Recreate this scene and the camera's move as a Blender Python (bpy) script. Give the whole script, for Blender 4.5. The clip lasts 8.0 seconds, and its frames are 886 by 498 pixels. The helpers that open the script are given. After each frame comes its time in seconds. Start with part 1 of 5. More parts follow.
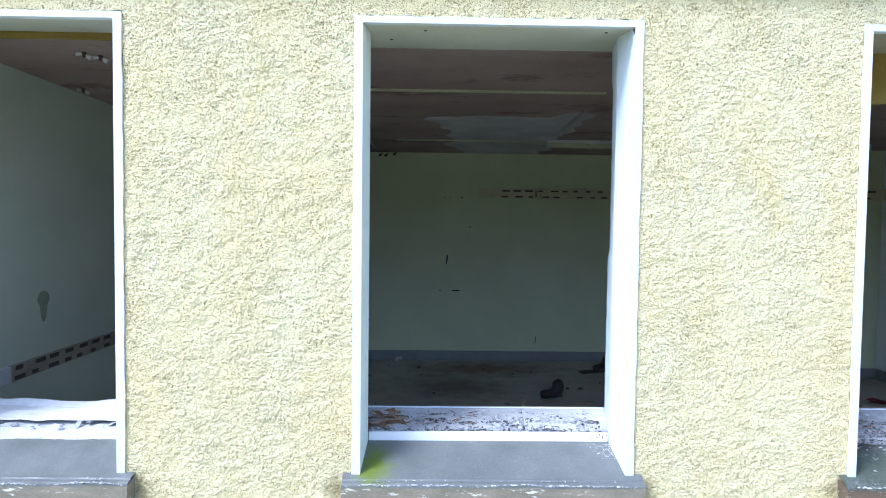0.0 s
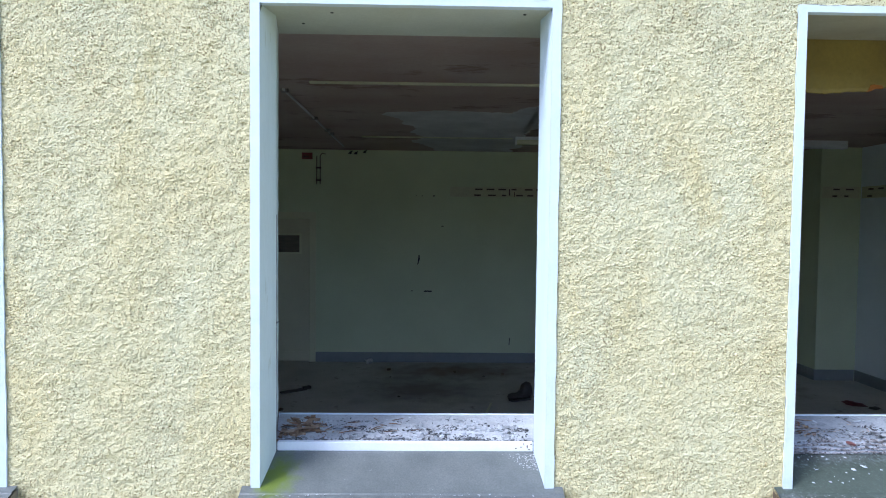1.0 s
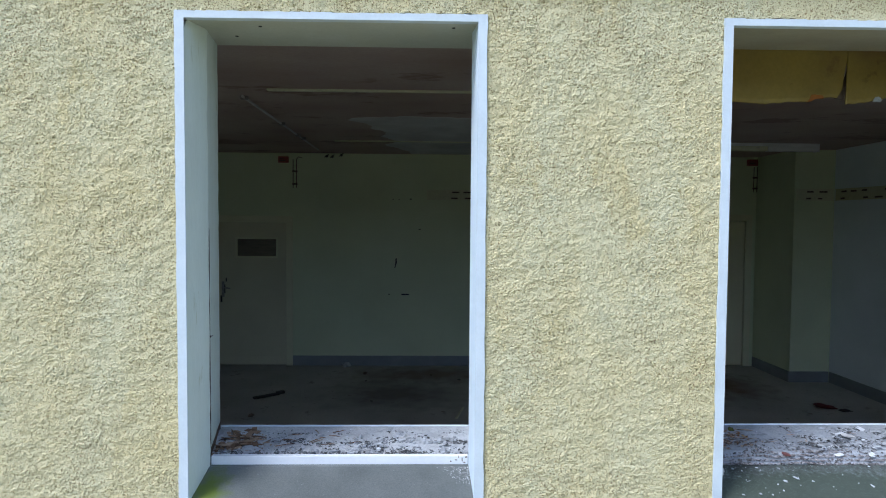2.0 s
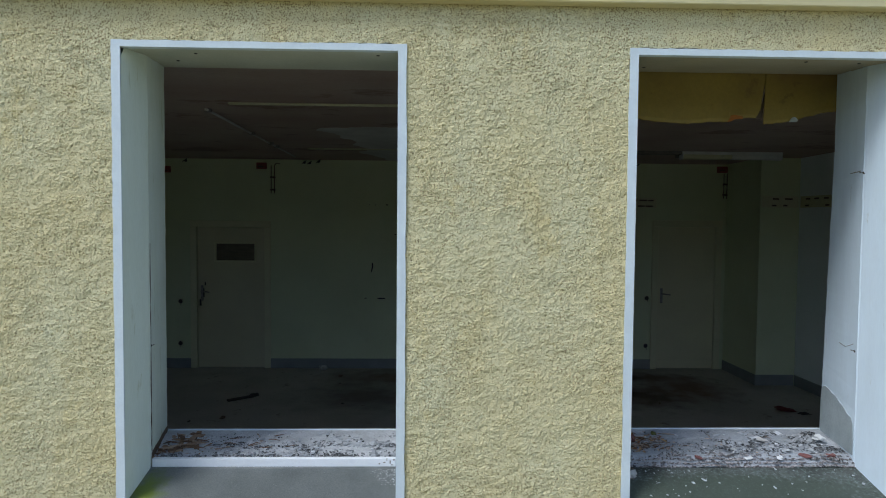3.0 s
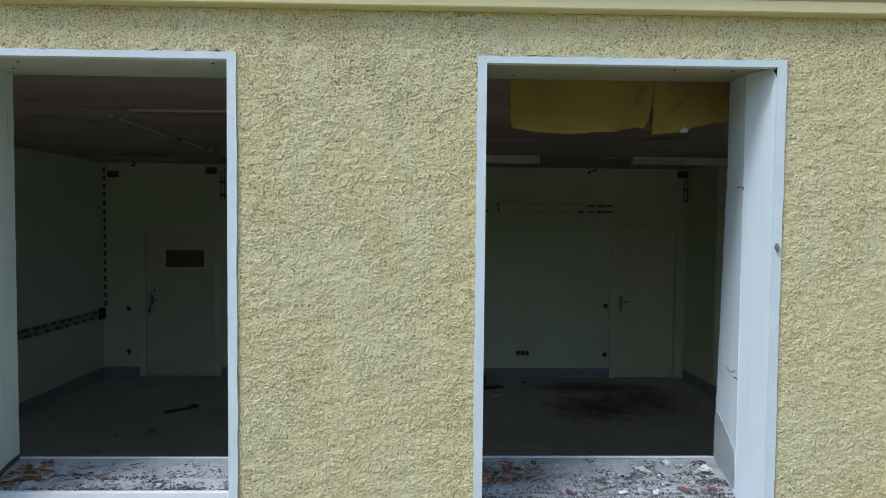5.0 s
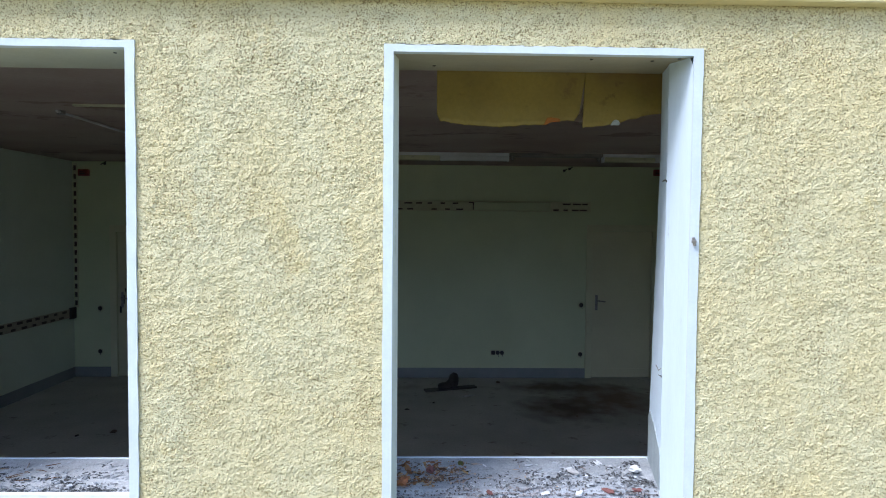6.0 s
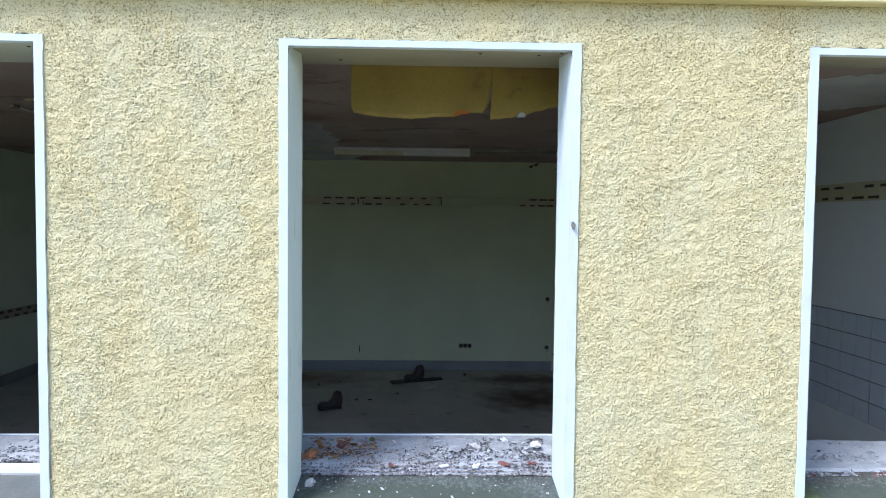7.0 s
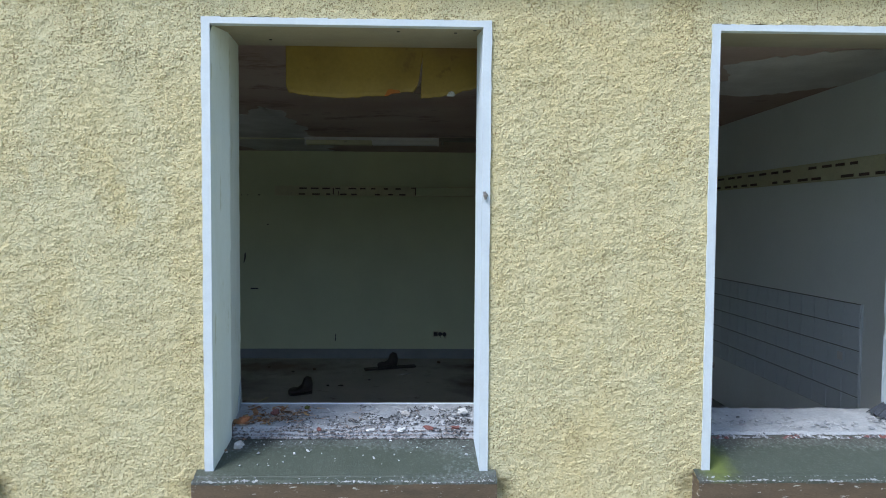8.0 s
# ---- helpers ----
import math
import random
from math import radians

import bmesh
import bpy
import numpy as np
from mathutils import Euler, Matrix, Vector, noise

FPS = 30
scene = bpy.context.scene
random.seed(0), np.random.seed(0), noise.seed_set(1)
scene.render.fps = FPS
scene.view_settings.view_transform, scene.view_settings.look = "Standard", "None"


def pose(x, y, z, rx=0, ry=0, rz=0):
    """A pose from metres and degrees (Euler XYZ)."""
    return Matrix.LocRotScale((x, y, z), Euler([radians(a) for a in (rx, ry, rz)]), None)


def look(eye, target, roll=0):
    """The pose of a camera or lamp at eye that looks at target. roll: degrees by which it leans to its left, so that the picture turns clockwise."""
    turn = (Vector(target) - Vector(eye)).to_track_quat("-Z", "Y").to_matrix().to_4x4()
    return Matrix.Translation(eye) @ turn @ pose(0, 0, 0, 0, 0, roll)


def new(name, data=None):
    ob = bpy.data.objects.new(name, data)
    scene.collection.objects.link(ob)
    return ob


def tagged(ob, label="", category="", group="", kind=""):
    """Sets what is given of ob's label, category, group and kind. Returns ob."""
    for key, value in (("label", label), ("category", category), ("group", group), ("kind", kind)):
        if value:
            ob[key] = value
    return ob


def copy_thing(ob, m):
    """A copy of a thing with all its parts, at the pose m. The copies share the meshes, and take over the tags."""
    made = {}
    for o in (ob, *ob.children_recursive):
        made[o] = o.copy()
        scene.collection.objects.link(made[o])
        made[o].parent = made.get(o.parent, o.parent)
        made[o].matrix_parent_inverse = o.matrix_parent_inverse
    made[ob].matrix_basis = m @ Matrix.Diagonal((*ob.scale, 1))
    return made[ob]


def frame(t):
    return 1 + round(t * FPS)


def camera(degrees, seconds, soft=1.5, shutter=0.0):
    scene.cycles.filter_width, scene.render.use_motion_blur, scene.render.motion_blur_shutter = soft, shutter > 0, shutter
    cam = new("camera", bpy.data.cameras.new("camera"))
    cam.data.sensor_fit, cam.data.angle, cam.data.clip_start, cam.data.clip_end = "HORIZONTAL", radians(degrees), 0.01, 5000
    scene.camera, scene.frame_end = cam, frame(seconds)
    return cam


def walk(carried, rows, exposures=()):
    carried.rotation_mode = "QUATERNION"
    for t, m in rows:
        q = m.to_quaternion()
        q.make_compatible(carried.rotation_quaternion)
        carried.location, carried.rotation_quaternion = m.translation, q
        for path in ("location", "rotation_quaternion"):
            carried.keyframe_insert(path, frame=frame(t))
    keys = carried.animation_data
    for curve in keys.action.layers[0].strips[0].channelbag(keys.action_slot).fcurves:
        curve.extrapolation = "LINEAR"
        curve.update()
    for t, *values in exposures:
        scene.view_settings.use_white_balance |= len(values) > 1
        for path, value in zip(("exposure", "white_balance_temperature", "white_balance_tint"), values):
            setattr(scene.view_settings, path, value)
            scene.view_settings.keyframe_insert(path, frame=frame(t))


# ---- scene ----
cam = camera(73.0, 8.0, 1.0)
PATH = [
    (0, (0.324, -2.506, 1.874), (0.357, -0.507, 1.796), 0.7),
    (0.5, (0.539, -2.427, 1.856), (0.575, -0.429, 1.78), 0.6),
    (1, (0.694, -2.344, 1.856), (0.731, -0.345, 1.781), 0.6),
    (1.5, (0.829, -2.31, 1.885), (0.872, -0.312, 1.805), 0.4),
    (3, (1.277, -2.496, 1.99), (1.329, -0.498, 1.912), 0.5),
    (3.5, (1.465, -2.531, 2.035), (1.511, -0.533, 1.957), 0.6),
    (4, (1.662, -2.466, 2.061), (1.707, -0.468, 1.985), 0.6),
    (5.5, (2.08, -2.299, 2.076), (2.126, -0.301, 1.998), 0.5),
    (6, (2.286, -2.279, 2.051), (2.331, -0.281, 1.976), 0.5),
    (6.5, (2.493, -2.323, 2.031), (2.538, -0.325, 1.955), 0.5),
    (7, (2.715, -2.427, 1.995), (2.76, -0.429, 1.918), 0.6),
    (7.5, (2.92, -2.503, 1.947), (2.966, -0.505, 1.867), 0.5),
    (8, (3.059, -2.544, 1.879), (3.106, -0.546, 1.797), 0.4),
]
EXPOSURES = [(0.0, 1.78, 5740, 17), (0.5, 1.65, 5740, 17), (1.0, 1.43, 5790, 17), (1.5, 1.19, 5890, 16), (3.0, 0.44, 6390, 10), (3.5, 0.24, 6540, 9), (4.0, 0.21, 6540, 9),
             (5.5, 0.94, 6340, 12), (6.0, 1.30, 6190, 16), (6.5, 1.47, 6140, 17), (7.0, 1.43, 6140, 17), (7.5, 1.23, 6190, 16), (8.0, 0.93, 6290, 13)]
walk(cam, [(t, look(eye, target, roll)) for t, eye, target, roll in PATH], EXPOSURES)

# ---- daylight: a soft sky from the open side ----
SUN_ELEVATION, SUN_TURN = 53, 234
world = bpy.data.worlds.new("sky")
scene.world = world
world.use_nodes = True
wn = world.node_tree.nodes
sky = wn.new("ShaderNodeTexSky")
sky.sky_type, sky.sun_disc = "NISHITA", False
sky.sun_elevation, sky.sun_rotation = radians(SUN_ELEVATION), radians(SUN_TURN)
sky.air_density, sky.dust_density = 1.0, 1.5
wn["Background"].inputs["Strength"].default_value = 0.14
world.node_tree.links.new(sky.outputs["Color"], wn["Background"].inputs["Color"])
sun = new("sun", bpy.data.lights.new("sun", "SUN"))
sun.data.energy, sun.data.angle, sun.data.color = 1.6, radians(20), (0.925, 0.97, 1.0)
sun.matrix_basis = look((-6.0, -4.4, 9.8), (0, 0, 0))


# ---- materials ----
def mat(name, c1, c2, scale=5.0, rough=0.75, fine=90.0, bump=0.25, depth=0.004, grain=0.12, spots=None, spot_scale=14.0,
        spot_at=0.62, metal=0.0, stretch=(1, 1, 1)):
    """A surface of two mixed tones with grain, fine relief and, if spots is a colour, blotches of that colour."""
    m = bpy.data.materials.new(name)
    m.use_nodes = True
    nt = m.node_tree
    n, l = nt.nodes, nt.links
    b = n["Principled BSDF"]
    tc = n.new("ShaderNodeTexCoord")
    mp = n.new("ShaderNodeMapping")
    mp.inputs["Scale"].default_value = stretch
    l.new(tc.outputs["Object"], mp.inputs["Vector"])

    def tex(s, detail=6.0, rough_=0.6):
        t = n.new("ShaderNodeTexNoise")
        t.inputs["Scale"].default_value, t.inputs["Detail"].default_value, t.inputs["Roughness"].default_value = s, detail, rough_
        l.new(mp.outputs["Vector"], t.inputs["Vector"])
        return t.outputs["Fac"]

    def ramp(src, lo, hi):
        r = n.new("ShaderNodeMapRange")
        r.inputs["From Min"].default_value, r.inputs["From Max"].default_value = lo, hi
        l.new(src, r.inputs["Value"])
        return r.outputs["Result"]

    def mix(fac, a, c):
        x = n.new("ShaderNodeMix")
        x.data_type = "RGBA"
        for sock, v in ((x.inputs["Factor"], fac), (x.inputs[6], a), (x.inputs[7], c)):
            if isinstance(v, bpy.types.NodeSocket):
                l.new(v, sock)
            elif isinstance(v, (int, float)):
                sock.default_value = v
            else:
                sock.default_value = (*v[:3], 1)
        return x.outputs[2]

    col = mix(ramp(tex(scale), 0.35, 0.65), c1, c2)
    if spots:
        col = mix(ramp(tex(spot_scale, 8.0, 0.7), spot_at, spot_at + 0.06), col, spots)
    g = n.new("ShaderNodeHueSaturation")
    l.new(col, g.inputs["Color"])
    gr = n.new("ShaderNodeMapRange")
    gr.inputs["To Min"].default_value, gr.inputs["To Max"].default_value = 1 - grain, 1 + grain
    gr.inputs["From Min"].default_value, gr.inputs["From Max"].default_value = 0.3, 0.7
    ft = tex(fine, 4.0)
    l.new(ft, gr.inputs["Value"])
    l.new(gr.outputs["Result"], g.inputs["Value"])
    l.new(g.outputs["Color"], b.inputs["Base Color"])
    rr = n.new("ShaderNodeMapRange")
    rr.inputs["To Min"].default_value, rr.inputs["To Max"].default_value = max(0.05, rough - 0.1), min(1, rough + 0.1)
    l.new(tex(scale * 3), rr.inputs["Value"])
    l.new(rr.outputs["Result"], b.inputs["Roughness"])
    b.inputs["Metallic"].default_value = metal
    if bump:
        bp = n.new("ShaderNodeBump")
        bp.inputs["Strength"].default_value, bp.inputs["Distance"].default_value = bump, depth
        l.new(ft, bp.inputs["Height"])
        l.new(bp.outputs["Normal"], b.inputs["Normal"])
    return m


def blotch(m, colour, centre, size, edge=0.35, wobble=6.0, amount=1.0):
    """A stain of its own shape: an oval with a ragged edge laid over a material, in the object's metres."""
    nt = m.node_tree
    n, l = nt.nodes, nt.links
    b = n["Principled BSDF"]
    before = b.inputs["Base Color"].links[0].from_socket
    tc = n.new("ShaderNodeTexCoord")
    mp = n.new("ShaderNodeMapping")
    mp.vector_type = "TEXTURE"
    mp.inputs["Location"].default_value, mp.inputs["Scale"].default_value = centre, size
    l.new(tc.outputs["Object"], mp.inputs["Vector"])
    ln = n.new("ShaderNodeVectorMath")
    ln.operation = "LENGTH"
    l.new(mp.outputs["Vector"], ln.inputs[0])
    t = n.new("ShaderNodeTexNoise")
    t.inputs["Scale"].default_value, t.inputs["Detail"].default_value = wobble, 6
    l.new(tc.outputs["Object"], t.inputs["Vector"])
    ad = n.new("ShaderNodeMath")
    ad.operation = "MULTIPLY_ADD"
    l.new(t.outputs["Fac"], ad.inputs[0])
    ad.inputs[1].default_value = 1.4
    l.new(ln.outputs["Value"], ad.inputs[2])
    r = n.new("ShaderNodeMapRange")
    r.inputs["From Min"].default_value, r.inputs["From Max"].default_value = 1.7, 1.7 - edge
    r.inputs["To Max"].default_value = amount
    l.new(ad.outputs["Value"], r.inputs["Value"])
    x = n.new("ShaderNodeMix")
    x.data_type = "RGBA"
    l.new(r.outputs["Result"], x.inputs["Factor"])
    l.new(before, x.inputs[6])
    x.inputs[7].default_value = (*colour, 1)
    l.new(x.outputs[2], b.inputs["Base Color"])


M_PLASTER = mat("yellow_roughcast", (0.651, 0.573, 0.321), (0.631, 0.599, 0.383), 1.7, 0.92, 260, 0.3, 0.002, 0.14, (0.625, 0.553, 0.308), 2.2, 0.57, stretch=(1.5, 1, 0.8))


def grainy(m, cell, strength, depth, specks):
    """Grain like thrown sand over a material: rounded grains as relief, and dark specks that thicken under the eaves.
    """
    nt = m.node_tree
    n, l = nt.nodes, nt.links
    b = n["Principled BSDF"]
    tc = n.new("ShaderNodeTexCoord")
    cluster = n.new("ShaderNodeTexNoise")
    cluster.inputs["Scale"].default_value, cluster.inputs["Detail"].default_value = 34, 3
    l.new(tc.outputs["Object"], cluster.inputs["Vector"])
    many = n.new("ShaderNodeMapRange")
    many.inputs["From Min"].default_value, many.inputs["From Max"].default_value, many.inputs["To Min"].default_value = 0.38, 0.60, 0.25
    l.new(cluster.outputs["Fac"], many.inputs["Value"])
    layers = []
    for size in (cell, cell * 0.62):
        v = n.new("ShaderNodeTexVoronoi")
        v.inputs["Scale"].default_value = 1 / size
        l.new(tc.outputs["Object"], v.inputs["Vector"])
        dome = n.new("ShaderNodeMapRange")
        dome.interpolation_type = "SMOOTHSTEP"
        dome.inputs["From Min"].default_value, dome.inputs["From Max"].default_value = 0.52, 0.22
        l.new(v.outputs["Distance"], dome.inputs["Value"])
        rnd = n.new("ShaderNodeSeparateColor")
        l.new(v.outputs["Color"], rnd.inputs["Color"])
        k = n.new("ShaderNodeMath")
        k.operation = "MULTIPLY"
        l.new(dome.outputs["Result"], k.inputs[0])
        l.new(rnd.outputs["Red"], k.inputs[1])
        layers.append(k.outputs["Value"])
    both = n.new("ShaderNodeMath")
    both.operation = "MULTIPLY_ADD"
    l.new(layers[1], both.inputs[0])
    both.inputs[1].default_value = 0.45
    l.new(layers[0], both.inputs[2])
    hh = n.new("ShaderNodeMath")
    hh.operation = "MULTIPLY"
    l.new(both.outputs["Value"], hh.inputs[0])
    l.new(many.outputs["Result"], hh.inputs[1])
    height = hh.outputs["Value"]
    old = b.inputs["Normal"].links[0].from_node
    bp = n.new("ShaderNodeBump")
    bp.inputs["Strength"].default_value, bp.inputs["Distance"].default_value = strength, depth
    l.new(height, bp.inputs["Height"])
    l.new(old.outputs["Normal"], bp.inputs["Normal"])
    l.new(bp.outputs["Normal"], b.inputs["Normal"])
    before = b.inputs["Base Color"].links[0].from_socket
    t = n.new("ShaderNodeTexNoise")
    t.inputs["Scale"].default_value, t.inputs["Detail"].default_value, t.inputs["Roughness"].default_value = 170, 3, 0.6
    l.new(tc.outputs["Object"], t.inputs["Vector"])
    sep = n.new("ShaderNodeSeparateXYZ")
    l.new(tc.outputs["Object"], sep.inputs["Vector"])
    up = n.new("ShaderNodeMapRange")
    up.inputs["From Min"].default_value, up.inputs["From Max"].default_value = 2.35, 2.95
    up.inputs["To Max"].default_value = 0.042
    l.new(sep.outputs["Z"], up.inputs["Value"])
    patch = n.new("ShaderNodeTexNoise")
    patch.inputs["Scale"].default_value, patch.inputs["Detail"].default_value = 4, 4
    l.new(tc.outputs["Object"], patch.inputs["Vector"])
    pm = n.new("ShaderNodeMath")
    pm.operation = "MULTIPLY_ADD"
    pm.inputs[1].default_value, pm.inputs[2].default_value = 0.16, -0.08
    l.new(patch.outputs["Fac"], pm.inputs[0])
    s1 = n.new("ShaderNodeMath")
    l.new(t.outputs["Fac"], s1.inputs[0])
    l.new(up.outputs["Result"], s1.inputs[1])
    s2 = n.new("ShaderNodeMath")
    l.new(s1.outputs["Value"], s2.inputs[0])
    l.new(pm.outputs["Value"], s2.inputs[1])
    r = n.new("ShaderNodeMapRange")
    r.inputs["From Min"].default_value, r.inputs["From Max"].default_value, r.inputs["To Max"].default_value = 0.585, 0.635, specks
    l.new(s2.outputs["Value"], r.inputs["Value"])
    x = n.new("ShaderNodeMix")
    x.data_type = "RGBA"
    l.new(r.outputs["Result"], x.inputs["Factor"])
    l.new(before, x.inputs[6])
    x.inputs[7].default_value = (0.17, 0.11, 0.035, 1)
    l.new(x.outputs[2], b.inputs["Base Color"])


grainy(M_PLASTER, 0.0050, 0.95, 0.0042, 0.85)
for x_ in (-0.905, -0.075, 1.245, 2.055, 3.375, 4.19):
    blotch(M_PLASTER, (0.22, 0.19, 0.095), (x_, 0, 0.755), (0.075, 0.5, 0.075), 0.9, 22, 0.75)
M_BORDER = mat("white_paint", (0.605, 0.69, 0.745), (0.55, 0.63, 0.685), 8, 0.6, 120, 0.15, 0.002, 0.03, (0.42, 0.45, 0.44), 40, 0.74)
M_RAIL_WHITE = mat("white_gloss_paint", (0.80, 0.83, 0.86), (0.73, 0.76, 0.79), 8, 0.45, 120, 0.12, 0.002, 0.03, (0.45, 0.45, 0.43), 30, 0.72)
# one white paint in two tints: blue sky light right, green bounce left
M_REVEAL = mat("reveal_paint", (0.65, 0.77, 0.87), (0.60, 0.71, 0.80), 3, 0.65, 50, 0.08, 0.002, 0.02, (0.50, 0.57, 0.59), 9, 0.65, stretch=(3, 3, 0.6))
M_REVEAL_GREEN = mat("reveal_paint_green_bounce", (0.74, 0.82, 0.745), (0.69, 0.77, 0.68), 3, 0.65, 50, 0.10, 0.002, 0.03, (0.55, 0.605, 0.465), 5, 0.60, stretch=(3, 3, 0.6))
M_CEMENT = mat("bare_cement", (0.36, 0.42, 0.44), (0.30, 0.35, 0.37), 9, 0.9, 140, 0.4, 0.003, 0.1)
M_SILL = mat("sill_concrete", (0.135, 0.148, 0.142), (0.09, 0.102, 0.098), 5, 0.42, 160, 0.35, 0.003, 0.22, (0.22, 0.245, 0.24), 52, 0.64)
M_SILL_MOSSY = mat("sill_weathered", (0.088, 0.098, 0.091), (0.034, 0.040, 0.034), 8, 0.6, 170, 0.6, 0.004, 0.30, (0.15, 0.19, 0.18), 85, 0.545)
M_SILL_CORNER = mat("sill_weathered_green", (0.085, 0.086, 0.074), (0.056, 0.060, 0.049), 14, 0.7, 170, 0.6, 0.004, 0.30, (0.17, 0.20, 0.18), 85, 0.55)
for m_ in (M_SILL, M_SILL_CORNER):
    blotch(m_, (0.105, 0.145, 0.02), (0.085, 0.05, 0.85), (0.10, 0.15, 0.3), 0.6, 18)
for m_ in (M_SILL_MOSSY, M_SILL_CORNER):
    blotch(m_, (0.17, 0.215, 0.205), (0.62, 0.02, 0.83), (0.75, 0.17, 0.4), 0.45, 120, 0.35)
    blotch(m_, (0.035, 0.050, 0.030), (0.5, 0.03, 0.83), (0.75, 0.13, 0.4), 0.2, 55, 0.7)
blotch(M_SILL_CORNER, (0.12, 0.155, 0.035), (0.07, 0.04, 0.84), (0.10, 0.13, 0.3), 0.7, 14, 0.9)
M_SILL_EDGE = mat("sill_flaking_edge", (0.125, 0.092, 0.06), (0.085, 0.066, 0.045), 8, 0.85, 120, 0.5, 0.004, 0.15, (0.55, 0.56, 0.52), 24, 0.62, stretch=(0.7, 1, 2.2))
M_SILL_EDGE_PALE = mat("sill_flaking_pale_edge", (0.235, 0.21, 0.16), (0.16, 0.15, 0.11), 9, 0.85, 120, 0.5, 0.004, 0.15, (0.55, 0.57, 0.50), 22, 0.58, stretch=(0.7, 1, 2.2))
M_DUST = mat("mortar_dust", (0.40, 0.43, 0.46), (0.29, 0.315, 0.34), 9, 0.95, 130, 0.7, 0.006, 0.2, (0.17, 0.18, 0.185), 75, 0.61)
M_DUST_PALE = mat("pale_mortar_dust", (0.473, 0.495, 0.517), (0.352, 0.369, 0.385), 10, 0.95, 130, 0.6, 0.005, 0.2, (0.198, 0.198, 0.198), 60, 0.63)
M_LEDGE_WHITE = mat("plastered_ledge", (0.412, 0.438, 0.458), (0.333, 0.359, 0.377), 9, 0.85, 75, 0.8, 0.009, 0.13, (0.165, 0.167, 0.169), 30, 0.66)
M_CHIP = mat("plaster_chips", (0.58, 0.58, 0.58), (0.36, 0.36, 0.35), 25, 0.9, 120, 0.3, 0.002, 0.1, (0.2, 0.19, 0.18), 16, 0.60)
M_CHIP_WHITE = mat("white_shard", (0.70, 0.72, 0.73), (0.58, 0.60, 0.60), 20, 0.8, 120, 0.2, 0.002, 0.05)
M_BRICK = mat("brick_red", (0.195, 0.082, 0.076), (0.145, 0.065, 0.060), 20, 0.9, 140, 0.4, 0.003, 0.15)
M_BRICK_ORANGE = mat("brick_orange", (0.42, 0.17, 0.07), (0.32, 0.12, 0.06), 20, 0.9, 140, 0.4, 0.003, 0.15)
M_WOODROT = mat("rotten_wood", (0.15, 0.10, 0.065), (0.10, 0.07, 0.05), 14, 0.85, 90, 0.4, 0.003, 0.2)
M_BARE = mat("bare_undercoat", (0.36, 0.37, 0.26), (0.29, 0.30, 0.21), 14, 0.85, 90, 0.3, 0.003, 0.1)
M_MOSS = mat("moss", (0.13, 0.13, 0.03), (0.08, 0.09, 0.025), 40, 0.95, 200, 0.6, 0.004, 0.25)
M_WALL = mat("room_wall_paint", (0.59, 0.651, 0.44), (0.537, 0.598, 0.396), 1.2, 0.6, 60, 0.1, 0.002, 0.02, (0.546, 0.581, 0.44), 4, 0.70)
M_WALL_LEFT = mat("room_side_wall_paint", (0.615, 0.67, 0.545), (0.555, 0.61, 0.485), 1.2, 0.6, 60, 0.1, 0.002, 0.02, (0.50, 0.53, 0.41), 4, 0.70)
M_SKIRT = mat("blue_grey_skirting", (0.24, 0.26, 0.258), (0.20, 0.22, 0.218), 4, 0.5, 70, 0.1, 0.002, 0.05)
M_CEIL = mat("stained_ceiling", (0.352, 0.258, 0.219), (0.428, 0.348, 0.303), 1.1, 0.85, 40, 0.2, 0.003, 0.06, (0.252, 0.179, 0.15), 1.7, 0.56, stretch=(0.7, 1.3, 1))
M_CEIL_WHITE = mat("bare_ceiling_plaster", (0.61, 0.61, 0.59), (0.481, 0.475, 0.46), 3, 0.9, 60, 0.2, 0.002, 0.05)
M_FLOOR = mat("dirty_linoleum", (0.47, 0.455, 0.40), (0.37, 0.358, 0.315), 1.6, 0.6, 50, 0.15, 0.002, 0.12, (0.224, 0.19, 0.151), 5, 0.60)
for c_, s_, k_ in (((3.85, 4.43, 0), (0.68, 0.62, 1), (0.075, 0.035, 0.020)), ((4.0, 5.30, 0), (1.0, 0.36, 1), (0.085, 0.045, 0.027)),
                   ((4.55, 4.8, 0), (0.6, 0.8, 1), (0.15, 0.085, 0.052)), ((1.0, 5.3, 0), (1.3, 0.5, 1), (0.19, 0.14, 0.095)), ((0.6, 4.4, 0), (0.9, 0.7, 1), (0.17, 0.155, 0.13))):
    blotch(M_FLOOR, k_, c_, s_, 0.8, 5, 0.95)
M_DOOR = mat("door_paint", (0.56, 0.54, 0.37), (0.51, 0.49, 0.335), 2, 0.5, 60, 0.08, 0.001, 0.03)
M_DOOR_PALE = mat("pale_door_paint", (0.64, 0.62, 0.42), (0.59, 0.57, 0.385), 2, 0.5, 60, 0.08, 0.001, 0.03)
M_FRAME = mat("door_frame_paint", (0.63, 0.63, 0.43), (0.58, 0.58, 0.395), 3, 0.5, 60, 0.08, 0.001, 0.03)
M_DARK = mat("black_plastic", (0.02, 0.02, 0.02), (0.03, 0.03, 0.03), 20, 0.6, 80, 0.1, 0.001, 0.1)
M_RAIL_BROWN = mat("browned_rail_board", (0.42, 0.37, 0.28), (0.34, 0.295, 0.225), 9, 0.7, 60, 0.15, 0.002, 0.06, (0.25, 0.21, 0.16), 14, 0.62)
